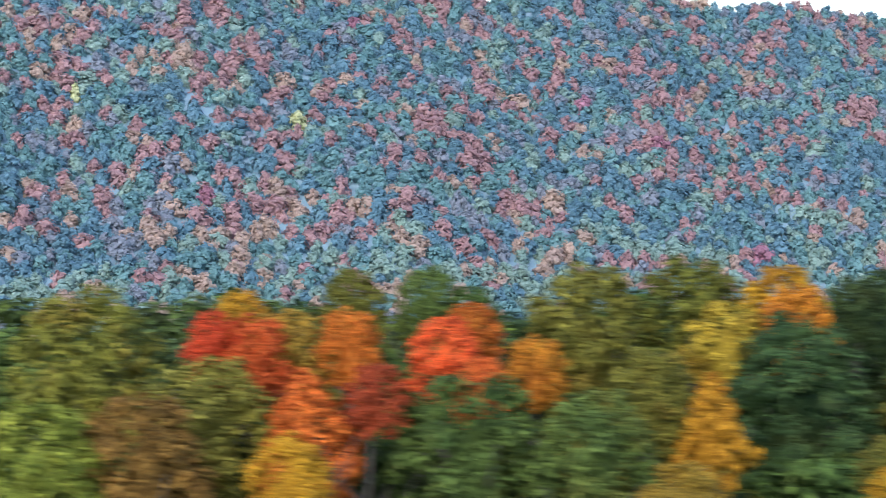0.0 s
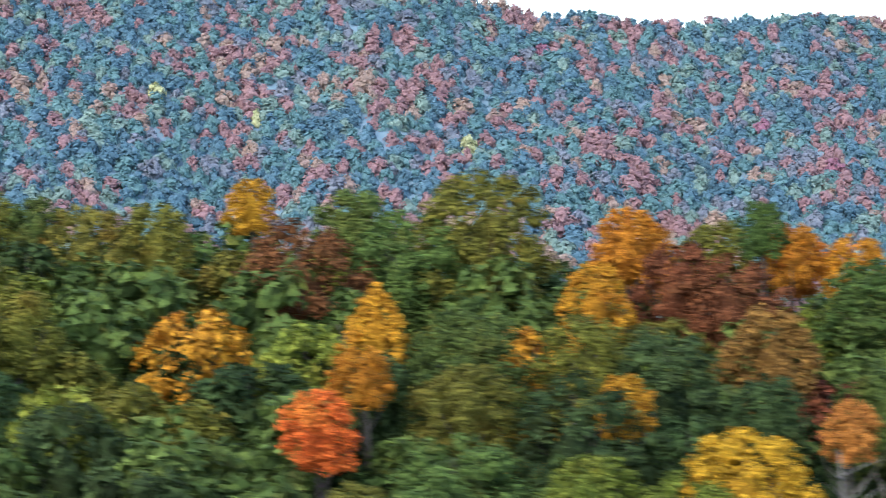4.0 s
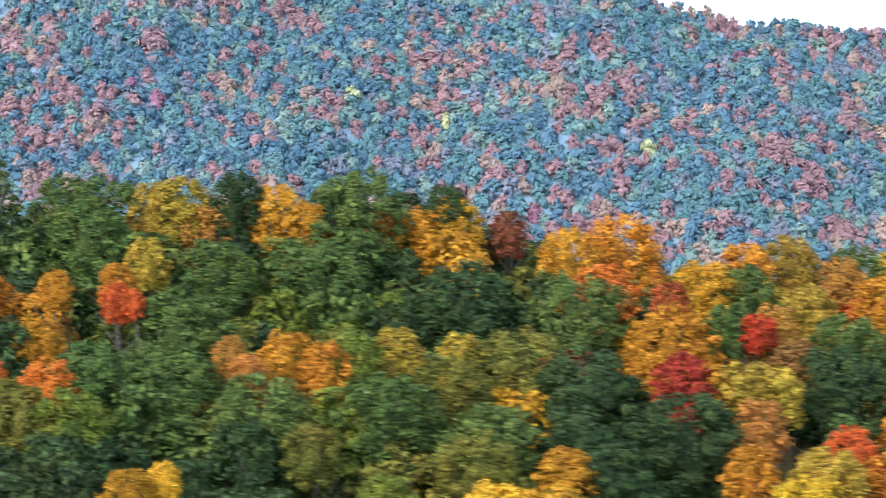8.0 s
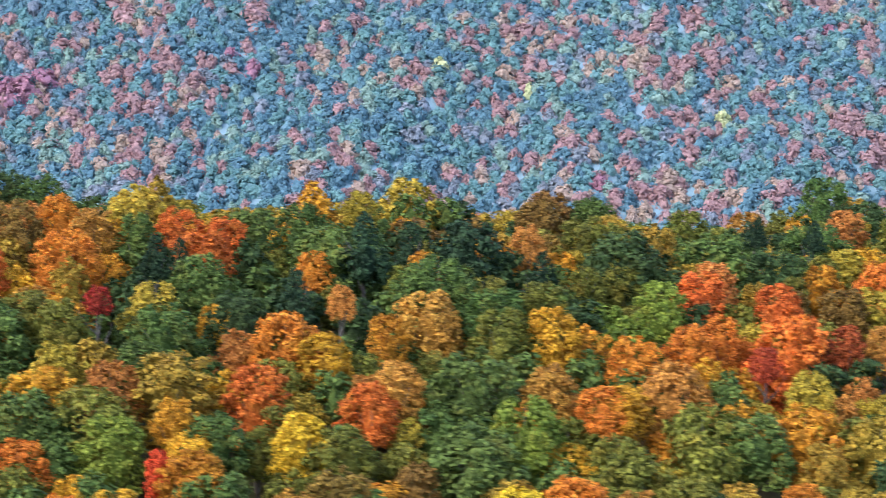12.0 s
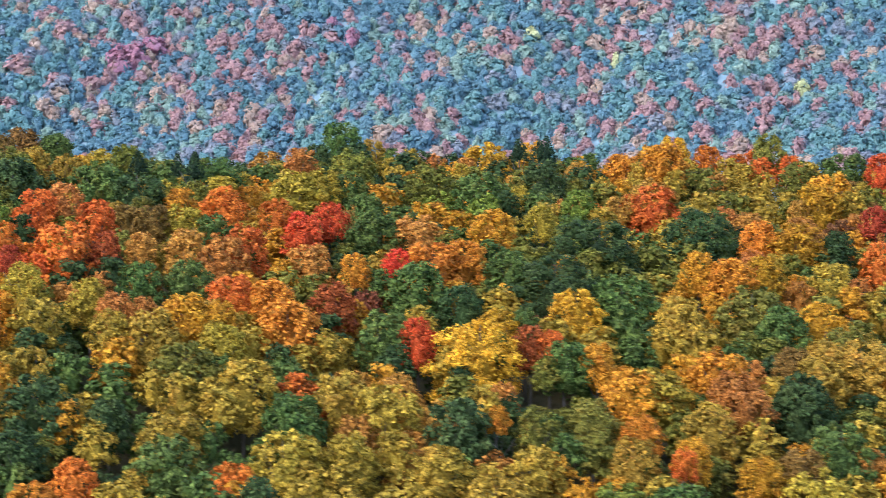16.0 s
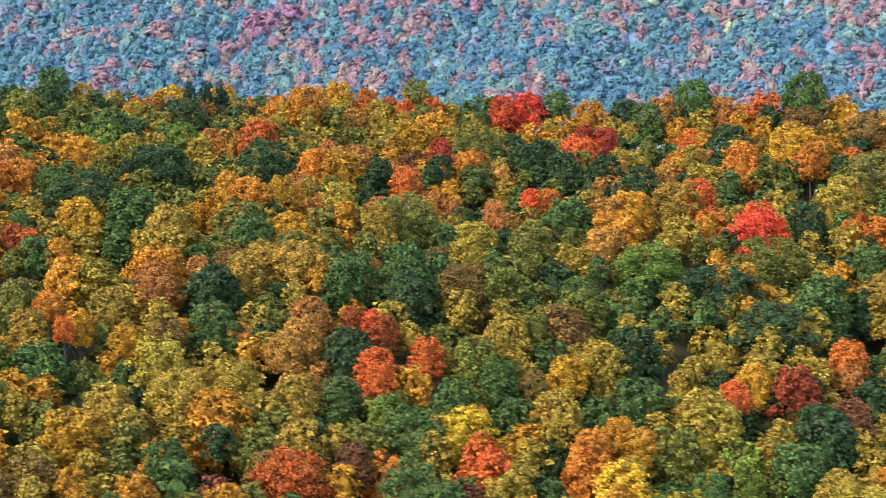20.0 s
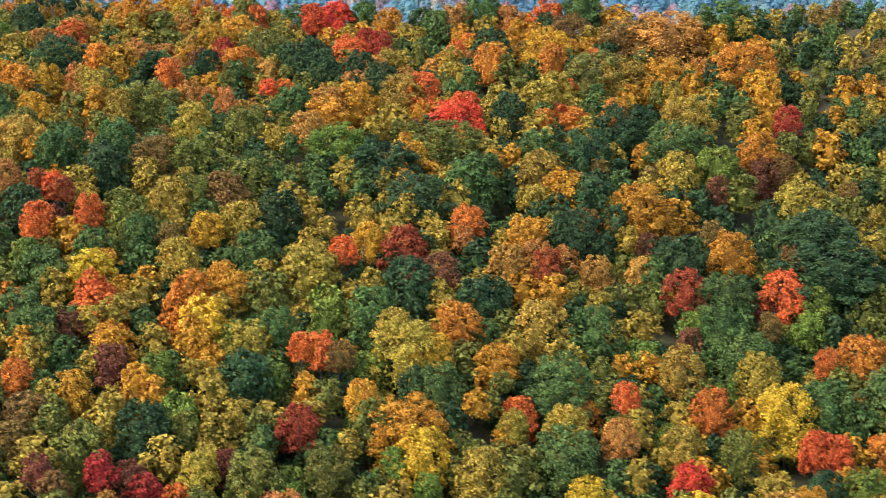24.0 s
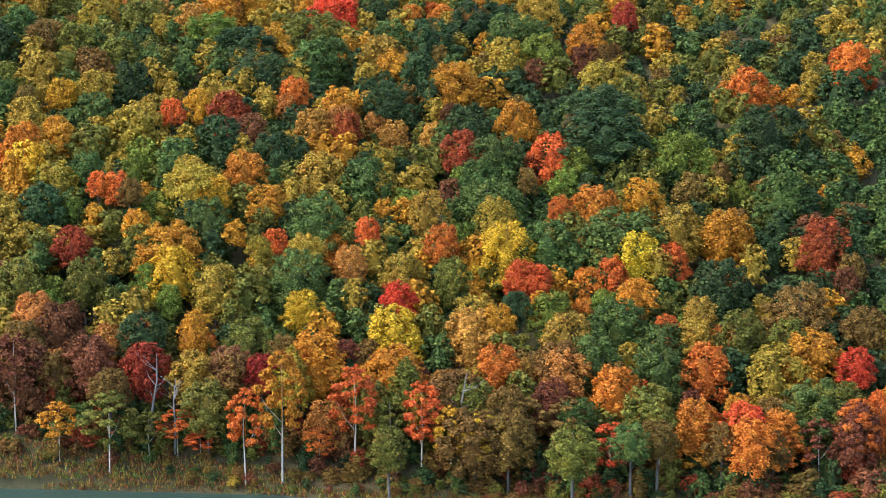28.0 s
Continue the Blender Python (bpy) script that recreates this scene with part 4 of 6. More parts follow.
tree(-142.8, 97.4, 1.7, "A", "round", 11.7, 3.1)
tree(-138.0, 100.6, 3.0, "A", "round", 12.1, 4.5)
tree(-135.9, 118.2, 3.0, "G", "round", 12.4, 4.5)
tree(-146.9, 149.4, 2.3, "R", "round", 11.9, 3.7)
tree(-135.9, 153.5, 3.8, "G", "round", 12.7, 5.7)
tree(-148.9, 114.6, 2.8, "O", "round", 11.9, 4.2)
tree(-112.7, 145.2, 3.0, "G", "round", 12.2, 5.2)
tree(-110.0, 139.4, 2.9, "O", "round", 12.1, 6.2)
tree(-129.3, 108.4, 3.8, "Y", "round", 12.6, 5.7)
tree(-133.7, 110.0, 2.4, "G", "round", 11.9, 3.6)
tree(-131.5, 99.2, 3.5, "O", "round", 12.5, 5.8)
tree(-136.5, 95.8, 3.4, "G", "round", 12.2, 5.2)
tree(-121.5, 97.5, 2.0, "B", "round", 11.5, 3.0)
tree(-121.3, 102.0, 2.5, "G", "round", 11.7, 3.9)
tree(-132.8, 89.2, 2.0, "R", "round", 11.7, 3.0)
tree(-110.5, 105.6, 2.5, "O", "round", 11.9, 3.8)
tree(-145.1, 142.0, 2.8, "R", "round", 12.1, 4.2)
tree(-131.4, 152.7, 2.8, "P", "spire", 15.3, 9.3)
tree(-98.9, 190.7, 1.4, "P", "spire", 14.5, 3.6)
tree(-102.8, 186.9, 4.1, "G", "round", 12.8, 6.1)
tree(-83.8, 207.8, 3.9, "Y", "round", 12.7, 5.9)
tree(-121.3, 149.8, 4.3, "G", "round", 12.7, 6.4)
tree(-84.1, 174.8, 2.5, "U", "round", 12.1, 4.0)
tree(-81.7, 177.6, 2.9, "Y", "round", 12.1, 5.4)
tree(-76.5, 177.9, 2.5, "G", "round", 11.9, 5.4)
tree(-94.7, 126.8, 2.1, "R", "round", 11.8, 3.9)
tree(-93.1, 128.5, 2.2, "A", "round", 11.9, 4.5)
tree(-100.7, 110.8, 4.1, "G", "round", 12.7, 6.9)
tree(-119.3, 94.8, 2.5, "A", "round", 12.0, 3.7)
tree(-107.9, 98.5, 2.5, "U", "round", 12.1, 3.7)
tree(-122.6, 94.8, 1.0, "S", "round", 11.1, 4.8)
tree(-115.8, 93.1, 3.2, "G", "round", 12.1, 5.2)
tree(-104.1, 96.8, 3.1, "G", "round", 12.0, 4.7)
tree(-109.9, 94.4, 1.9, "T", "round", 11.4, 3.6)
tree(-81.0, 129.8, 2.9, "G", "round", 12.2, 5.6)
tree(-88.0, 115.7, 3.3, "O", "round", 12.1, 4.9)
tree(-94.2, 104.6, 2.4, "B", "round", 11.8, 3.7)
tree(-122.8, 201.8, 2.6, "G", "round", 12.1, 4.6)
tree(-93.4, 196.8, 1.6, "P", "spire", 14.7, 3.6)
tree(-77.2, 264.8, 1.4, "P", "spire", 14.6, 4.4)
tree(-67.9, 186.7, 2.3, "S", "round", 11.8, 3.4)
tree(-62.9, 195.9, 3.1, "G", "round", 12.3, 4.9)
tree(-83.2, 214.3, 2.9, "Y", "round", 12.3, 5.3)
tree(-80.2, 217.4, 2.5, "G", "round", 12.1, 5.3)
tree(-76.8, 234.8, 3.5, "O", "round", 12.4, 5.5)
tree(-67.1, 233.3, 3.8, "G", "round", 12.7, 5.8)
tree(-73.8, 265.5, 1.5, "P", "spire", 14.6, 3.7)
tree(-65.0, 290.7, 3.7, "A", "round", 12.9, 6.7)
tree(-76.4, 272.8, 1.7, "P", "spire", 14.7, 5.8)

# trees of the gold slope: place, crown radius, leaf colour, shape, height, crown height
tree(179.9, 264.0, 3.5, "C", "round", 12.8, 10.5)
tree(188.9, 249.6, 4.4, "U", "round", 13.3, 12.2)
tree(162.1, 241.0, 3.1, "B", "round", 12.5, 9.2)
tree(160.5, 251.0, 3.3, "Y", "round", 12.6, 9.8)
tree(166.6, 255.0, 3.3, "A", "round", 12.6, 9.8)
tree(179.7, 237.3, 2.2, "Y", "round", 12.0, 6.6)
tree(175.8, 244.8, 3.9, "D", "round", 13.0, 11.7)
tree(147.3, 244.7, 3.7, "R", "round", 12.9, 10.9)
tree(154.8, 223.0, 2.3, "S", "round", 12.1, 6.8)
tree(161.1, 213.3, 2.5, "A", "round", 12.2, 7.5)
tree(152.3, 200.9, 3.7, "B", "round", 12.9, 11.0)
tree(150.1, 188.1, 3.9, "A", "round", 13.0, 11.6)
tree(176.0, 219.3, 3.6, "G", "round", 12.8, 10.7)
tree(169.5, 219.5, 3.6, "Y", "round", 12.8, 10.9)
tree(168.5, 207.2, 3.0, "R", "round", 12.5, 9.0)
tree(183.2, 217.2, 3.1, "R", "round", 12.5, 9.3)
tree(188.1, 230.4, 3.3, "R", "round", 12.6, 9.8)
tree(180.6, 228.5, 3.0, "G", "round", 12.5, 9.1)
tree(186.8, 238.6, 3.6, "O", "round", 12.8, 10.8)
tree(179.4, 230.8, 1.9, "R", "round", 12.0, 5.7)
tree(192.5, 243.4, 2.7, "O", "round", 12.3, 8.2)
tree(204.6, 223.1, 3.0, "R", "round", 12.5, 8.9)
tree(195.6, 221.0, 2.9, "R", "round", 12.4, 8.7)
tree(204.4, 228.8, 2.5, "R", "round", 12.2, 7.4)
tree(179.4, 208.7, 2.9, "M", "round", 12.4, 8.8)
tree(135.9, 166.8, 3.0, "C", "round", 12.5, 9.0)
tree(130.0, 161.7, 3.3, "M", "round", 12.7, 9.9)
tree(124.6, 153.5, 4.0, "M", "round", 13.0, 11.8)
tree(120.4, 161.5, 3.4, "M", "round", 12.7, 10.1)
tree(140.3, 182.6, 3.1, "O", "round", 12.5, 9.2)
tree(136.4, 290.3, 2.9, "R", "round", 12.4, 8.8)
tree(145.8, 307.6, 3.3, "R", "round", 12.7, 9.9)
tree(96.6, 255.9, 5.1, "A", "round", 13.5, 12.4)
tree(115.3, 275.3, 4.2, "Y", "round", 13.2, 12.1)
tree(98.0, 286.3, 2.9, "A", "round", 12.4, 8.6)
tree(82.5, 309.0, 3.4, "A", "round", 12.7, 10.2)
tree(95.2, 299.1, 2.3, "C", "round", 12.0, 6.8)
tree(129.0, 251.6, 3.6, "S", "tall", 12.8, 11.8)
tree(118.1, 241.1, 2.9, "C", "round", 12.4, 8.5)
tree(116.5, 254.6, 3.3, "A", "round", 12.6, 9.7)
tree(87.7, 254.9, 3.7, "D", "round", 12.9, 11.2)
tree(123.2, 267.4, 5.9, "D", "round", 13.5, 12.4)
tree(111.5, 247.4, 3.9, "D", "round", 13.0, 11.5)
tree(72.8, 280.3, 5.8, "D", "round", 13.5, 12.4)
tree(52.3, 280.7, 3.4, "Y", "round", 12.7, 10.3)
tree(89.7, 235.2, 2.7, "A", "round", 12.3, 8.0)
tree(96.3, 231.1, 2.9, "T", "round", 12.4, 8.7)
tree(79.9, 218.8, 3.2, "C", "round", 12.6, 9.7)
tree(101.0, 208.2, 3.5, "R", "round", 12.8, 10.5)
tree(108.7, 217.2, 3.9, "Y", "round", 13.0, 11.8)
tree(115.4, 222.2, 3.8, "G", "round", 12.9, 11.3)
tree(130.0, 224.0, 2.8, "Y", "round", 12.4, 8.5)
tree(138.9, 231.1, 3.0, "Y", "round", 12.5, 8.9)
tree(146.7, 227.2, 4.3, "B", "round", 13.2, 12.2)
tree(157.3, 224.4, 2.2, "S", "round", 12.0, 6.4)
tree(147.4, 205.1, 2.6, "S", "round", 12.3, 7.9)
tree(118.4, 183.1, 3.2, "B", "round", 12.6, 9.6)
tree(126.5, 185.8, 3.3, "Y", "round", 12.6, 9.9)
tree(104.9, 184.5, 2.2, "A", "round", 12.0, 6.6)
tree(103.5, 174.0, 2.6, "C", "round", 12.2, 7.7)
tree(90.5, 175.2, 4.0, "D", "round", 13.1, 12.0)
tree(77.3, 177.0, 3.3, "A", "tall", 12.6, 11.6)
tree(68.2, 184.2, 2.5, "R", "round", 12.2, 7.5)
tree(84.7, 181.4, 3.3, "Y", "round", 12.6, 9.8)
tree(58.8, 172.9, 3.8, "R", "tall", 12.9, 11.9)
tree(56.8, 161.0, 3.6, "G", "round", 12.8, 10.8)
tree(100.3, 198.2, 4.7, "Y", "round", 13.5, 12.4)
tree(109.8, 195.4, 2.9, "G", "round", 12.4, 8.8)
tree(120.4, 208.9, 4.6, "G", "round", 13.4, 12.3)
tree(127.8, 201.6, 2.6, "Y", "round", 12.2, 7.7)
tree(124.1, 195.7, 1.8, "Y", "round", 12.0, 5.3)
tree(131.9, 197.0, 4.4, "G", "round", 13.3, 12.2)
tree(130.4, 211.9, 1.7, "R", "round", 12.0, 5.0)
tree(135.0, 205.2, 2.2, "T", "round", 12.0, 6.5)
tree(139.4, 219.8, 2.6, "R", "round", 12.3, 7.9)
tree(141.8, 210.3, 2.7, "Y", "round", 12.3, 8.1)
tree(147.8, 215.2, 2.8, "O", "round", 12.4, 8.5)
tree(145.5, 239.2, 1.7, "R", "round", 12.0, 5.1)
tree(76.3, 200.3, 4.2, "Y", "round", 13.2, 12.1)
tree(89.6, 201.8, 3.4, "G", "round", 12.7, 10.1)
tree(98.7, 215.6, 3.9, "D", "round", 13.0, 11.5)
tree(88.2, 211.7, 4.2, "D", "round", 13.2, 12.1)
tree(77.3, 146.8, 3.1, "U", "round", 12.5, 9.2)
tree(87.7, 148.4, 3.7, "O", "round", 12.9, 11.0)
tree(101.7, 157.3, 2.5, "Y", "round", 12.2, 7.4)
tree(89.6, 157.5, 3.5, "D", "round", 12.8, 10.4)
tree(106.8, 162.8, 3.4, "O", "round", 12.7, 10.2)
tree(112.5, 170.8, 3.0, "O", "round", 12.5, 9.0)
tree(77.6, 155.2, 2.6, "A", "round", 12.2, 7.8)
tree(81.9, 162.8, 2.1, "A", "round", 12.0, 6.2)
tree(76.1, 163.4, 2.4, "M", "round", 12.1, 7.1)
tree(56.0, 237.5, 6.3, "D", "round", 13.5, 12.4)
tree(127.9, 236.1, 3.1, "G", "round", 12.5, 9.2)
tree(68.6, 247.9, 3.8, "G", "round", 12.9, 11.4)
tree(93.0, 270.8, 3.5, "Y", "round", 12.8, 10.4)
tree(160.3, 217.4, 2.1, "D", "round", 12.0, 6.3)
tree(20.7, 330.9, 3.6, "G", "round", 16.1, 10.9)
tree(3.2, 319.6, 3.5, "G", "round", 16.0, 10.4)
tree(14.4, 326.7, 3.7, "R", "round", 12.8, 10.9)
tree(28.2, 293.8, 3.2, "R", "round", 12.6, 9.6)
tree(37.6, 301.6, 2.5, "R", "round", 12.2, 7.5)
tree(32.5, 271.4, 3.2, "R", "round", 12.6, 9.6)
tree(45.9, 268.5, 2.8, "S", "round", 12.4, 8.4)
tree(51.3, 287.0, 3.4, "Y", "round", 12.7, 10.2)
tree(52.1, 273.0, 3.1, "D", "round", 12.6, 9.4)
tree(68.5, 283.9, 2.3, "R", "round", 12.1, 6.9)
tree(56.7, 243.3, 2.8, "A", "round", 12.3, 8.3)
tree(57.7, 211.7, 3.7, "D", "round", 12.9, 11.2)
tree(25.8, 252.7, 2.8, "T", "round", 12.4, 8.4)
tree(-8.0, 252.7, 2.4, "D", "round", 12.2, 7.3)
tree(-1.3, 270.0, 3.4, "D", "round", 12.7, 10.1)
tree(-5.5, 257.5, 2.8, "R", "round", 12.4, 8.4)
tree(12.0, 274.4, 2.6, "D", "round", 12.3, 7.9)
tree(-20.1, 246.7, 2.8, "T", "round", 12.4, 8.4)
tree(-45.6, 248.3, 3.5, "R", "round", 12.7, 10.4)
tree(-54.6, 273.0, 3.3, "A", "round", 15.5, 9.8)
tree(-26.1, 297.7, 2.5, "S", "round", 13.6, 7.5)
tree(-2.2, 289.9, 2.0, "C", "round", 12.0, 6.1)
tree(-23.5, 216.6, 2.3, "A", "round", 12.1, 7.0)
tree(-1.2, 316.3, 3.7, "T", "round", 13.2, 11.0)
tree(74.8, 215.8, 2.4, "A", "round", 12.1, 7.2)
tree(94.4, 226.8, 2.6, "T", "round", 12.3, 7.9)
tree(98.7, 230.4, 2.4, "C", "round", 12.1, 7.1)
tree(73.5, 203.7, 3.2, "Y", "round", 12.6, 9.4)
tree(61.7, 171.4, 3.8, "R", "tall", 12.9, 11.9)
tree(68.9, 181.6, 3.0, "R", "tall", 12.5, 11.1)
tree(45.5, 151.9, 4.6, "R", "round", 13.4, 12.3)
tree(44.2, 141.2, 3.2, "A", "round", 12.6, 9.7)
tree(53.6, 146.9, 2.6, "U", "round", 12.2, 7.8)
tree(75.6, 180.2, 3.6, "B", "round", 12.8, 10.8)
tree(29.7, 154.9, 4.0, "A", "round", 13.0, 11.9)
tree(40.9, 158.7, 3.0, "Y", "round", 12.5, 9.0)
tree(3.9, 189.8, 2.9, "Y", "round", 12.4, 8.5)
tree(5.2, 179.8, 2.9, "D", "round", 12.4, 8.8)
tree(13.0, 173.4, 3.4, "G", "round", 12.7, 10.2)
tree(-6.0, 181.5, 3.2, "A", "round", 12.6, 9.4)
tree(14.8, 160.3, 3.6, "Y", "round", 12.8, 10.7)
tree(23.9, 179.2, 2.8, "T", "round", 12.4, 8.5)
tree(36.4, 180.1, 2.5, "R", "round", 12.2, 7.5)
tree(44.3, 191.8, 3.7, "O", "round", 12.9, 10.9)
tree(49.1, 170.9, 3.5, "G", "round", 12.7, 10.3)
tree(62.1, 160.9, 2.9, "G", "round", 12.4, 8.7)
tree(49.1, 159.9, 2.1, "M", "round", 12.0, 6.2)
tree(60.2, 188.8, 3.1, "Y", "round", 12.5, 9.3)
tree(96.0, 200.5, 2.7, "Y", "round", 12.3, 8.2)
tree(104.2, 200.0, 2.7, "B", "round", 12.3, 8.1)
tree(31.7, 214.4, 3.6, "O", "round", 12.8, 10.9)
tree(46.7, 209.5, 3.4, "U", "round", 12.7, 10.0)
tree(16.2, 198.1, 3.1, "G", "round", 12.6, 9.4)
tree(22.1, 205.6, 3.2, "G", "round", 12.6, 9.5)
tree(42.5, 201.5, 3.0, "Y", "round", 12.5, 9.1)
tree(56.9, 204.6, 3.1, "Y", "round", 12.5, 9.3)
tree(65.7, 199.6, 3.2, "G", "round", 12.6, 9.5)
tree(84.3, 187.3, 2.5, "G", "round", 12.2, 7.3)
tree(69.0, 190.1, 2.1, "A", "round", 12.0, 6.4)
tree(71.9, 166.2, 2.8, "A", "round", 12.3, 8.3)
tree(35.0, 135.3, 2.6, "A", "round", 12.3, 7.8)
tree(32.4, 143.4, 2.4, "G", "round", 12.2, 7.3)
tree(91.4, 185.5, 1.6, "R", "round", 12.0, 4.9)
tree(69.5, 243.7, 3.9, "G", "round", 13.0, 11.8)
tree(75.5, 267.8, 4.4, "D", "round", 13.3, 12.2)
tree(-25.0, 302.4, 3.6, "S", "round", 14.0, 10.7)
tree(-46.0, 295.6, 2.7, "O", "round", 15.6, 8.1)
tree(-15.1, 263.4, 1.9, "C", "round", 12.0, 5.8)
tree(-6.4, 261.0, 2.2, "R", "round", 12.0, 6.7)
tree(-6.8, 242.2, 2.6, "R", "round", 12.2, 7.8)
tree(-27.0, 271.1, 3.4, "A", "round", 12.7, 10.0)
tree(-24.2, 239.3, 2.5, "R", "round", 12.2, 7.5)
tree(-2.7, 276.0, 2.1, "D", "round", 12.0, 6.4)
tree(6.8, 269.2, 3.0, "D", "round", 12.5, 9.0)
tree(21.8, 270.8, 2.7, "D", "round", 12.3, 7.9)
tree(1.8, 290.5, 2.3, "C", "round", 12.1, 7.0)
tree(-12.7, 307.3, 2.7, "A", "round", 12.6, 7.9)
tree(-2.0, 310.6, 3.0, "G", "round", 12.5, 8.9)
tree(-8.0, 226.2, 2.8, "Y", "round", 12.4, 8.4)
tree(4.0, 222.3, 2.3, "Y", "round", 12.1, 6.9)
tree(15.0, 201.3, 3.9, "G", "round", 13.0, 11.6)
tree(17.5, 211.1, 3.1, "G", "round", 12.6, 9.4)
tree(19.1, 227.0, 3.3, "Y", "round", 12.6, 9.7)
tree(27.5, 258.0, 3.5, "A", "round", 12.7, 10.4)
tree(34.4, 240.1, 2.9, "T", "round", 12.4, 8.5)
tree(26.3, 187.3, 1.6, "C", "round", 12.0, 4.9)
tree(21.0, 184.8, 2.8, "T", "round", 12.4, 8.3)
tree(30.5, 181.2, 3.5, "D", "round", 12.7, 10.3)
tree(25.1, 173.7, 2.1, "T", "round", 12.0, 6.2)
tree(39.0, 187.9, 2.3, "R", "round", 12.1, 7.0)
tree(39.0, 177.3, 1.8, "R", "round", 12.0, 5.4)
tree(49.8, 189.6, 2.6, "G", "round", 12.2, 7.7)
tree(48.5, 181.3, 2.7, "G", "round", 12.3, 8.2)
tree(25.5, 232.3, 3.3, "O", "round", 12.6, 9.8)
tree(42.5, 219.7, 2.5, "G", "round", 12.2, 7.6)
tree(14.3, 238.2, 1.8, "T", "round", 12.0, 5.3)
tree(4.4, 182.4, 3.2, "D", "round", 12.6, 9.7)
tree(2.9, 194.5, 3.1, "Y", "round", 12.5, 9.2)
tree(25.5, 163.7, 3.0, "Y", "round", 12.4, 8.8)
tree(34.1, 166.5, 2.9, "Y", "round", 12.4, 8.8)
tree(45.1, 171.5, 2.3, "L", "round", 12.1, 7.0)
tree(-5.2, 159.4, 2.0, "R", "round", 12.0, 5.9)
tree(1.7, 155.4, 1.3, "R", "round", 12.0, 4.0)
tree(-21.0, 146.4, 4.0, "D", "round", 13.1, 12.0)
tree(44.5, 206.2, 2.2, "O", "round", 12.0, 6.5)
tree(25.4, 201.4, 3.7, "D", "round", 12.9, 11.0)
tree(2.9, 201.9, 2.6, "O", "round", 12.2, 7.8)
tree(-98.4, 168.6, 2.5, "R", "round", 12.2, 7.5)
tree(-85.3, 157.9, 3.7, "R", "round", 12.9, 11.2)
tree(-80.3, 160.2, 1.7, "C", "round", 12.0, 5.2)
tree(-77.2, 163.2, 1.9, "T", "round", 12.0, 5.6)
tree(-73.8, 168.1, 2.9, "T", "round", 12.4, 8.7)
tree(-83.7, 190.7, 2.7, "R", "round", 12.3, 8.2)
tree(-70.3, 175.7, 2.8, "S", "round", 12.4, 8.4)
tree(-59.6, 158.5, 2.6, "R", "round", 12.3, 7.9)
tree(-49.8, 165.6, 2.4, "C", "round", 12.1, 7.2)
tree(-49.4, 155.1, 4.0, "R", "round", 13.0, 11.8)
tree(-60.1, 176.3, 2.5, "T", "round", 12.2, 7.6)
tree(-54.2, 177.7, 1.8, "A", "round", 12.0, 5.3)
tree(-51.7, 183.4, 1.7, "S", "round", 12.0, 4.9)
tree(-47.3, 193.4, 3.0, "R", "round", 12.5, 8.9)
tree(-40.5, 194.1, 3.0, "G", "round", 12.5, 8.9)
tree(-38.7, 216.5, 5.5, "D", "round", 13.5, 12.4)
tree(-45.9, 179.3, 3.6, "G", "round", 12.8, 10.8)
tree(-38.4, 177.7, 2.2, "D", "round", 12.0, 6.6)
tree(-40.3, 162.1, 3.0, "G", "round", 12.5, 9.1)
tree(-36.6, 163.7, 2.2, "S", "round", 12.0, 6.6)
tree(-30.0, 167.0, 4.7, "B", "round", 13.4, 12.4)
tree(-27.2, 186.8, 3.0, "A", "round", 12.5, 8.9)
tree(-17.3, 173.2, 2.0, "A", "round", 12.0, 5.9)
tree(-25.8, 172.0, 2.0, "C", "round", 12.0, 6.0)
tree(-28.9, 176.4, 1.5, "G", "round", 12.0, 4.5)
tree(-69.7, 205.3, 2.8, "G", "round", 12.3, 8.3)
tree(-70.3, 196.0, 2.2, "S", "round", 12.0, 6.5)
tree(-69.7, 188.0, 1.5, "S", "round", 12.0, 4.4)
tree(-47.3, 251.5, 3.5, "T", "round", 12.8, 10.4)
tree(-63.7, 275.6, 3.1, "A", "round", 12.5, 9.3)
tree(-61.2, 290.3, 2.9, "A", "round", 14.5, 8.6)
tree(-55.7, 292.2, 2.1, "R", "round", 13.3, 6.3)
tree(-84.0, 281.8, 2.9, "A", "round", 12.5, 8.7)
tree(-67.3, 254.1, 3.6, "D", "round", 12.8, 10.8)
tree(-31.7, 235.4, 5.0, "D", "round", 13.5, 12.4)
tree(-28.0, 278.5, 4.1, "A", "round", 13.1, 12.1)
tree(-16.3, 221.4, 2.5, "A", "round", 12.2, 7.6)
tree(1.6, 158.6, 1.9, "A", "round", 12.0, 5.8)
tree(-2.3, 177.1, 2.5, "T", "round", 12.2, 7.6)
tree(-6.0, 202.0, 3.0, "G", "round", 12.5, 8.9)
tree(-17.9, 149.3, 1.2, "A", "round", 12.0, 3.5)
tree(-35.2, 135.1, 3.1, "G", "round", 12.5, 9.2)
tree(-31.6, 127.5, 3.9, "Y", "round", 13.0, 11.5)
tree(-40.3, 119.5, 3.5, "G", "round", 12.7, 10.4)
tree(-45.8, 110.7, 2.1, "R", "round", 12.0, 6.3)
tree(-58.9, 120.2, 3.6, "D", "round", 12.8, 10.8)
tree(-50.2, 121.9, 2.3, "D", "round", 12.1, 6.9)
tree(-59.6, 148.8, 3.0, "A", "round", 12.5, 9.0)
tree(-59.3, 141.8, 3.6, "Y", "round", 12.8, 10.9)
tree(-71.1, 135.9, 3.2, "Y", "round", 12.6, 9.5)
tree(-66.6, 143.8, 2.0, "T", "round", 12.0, 5.9)
tree(-44.4, 138.7, 3.1, "Y", "round", 12.5, 9.2)
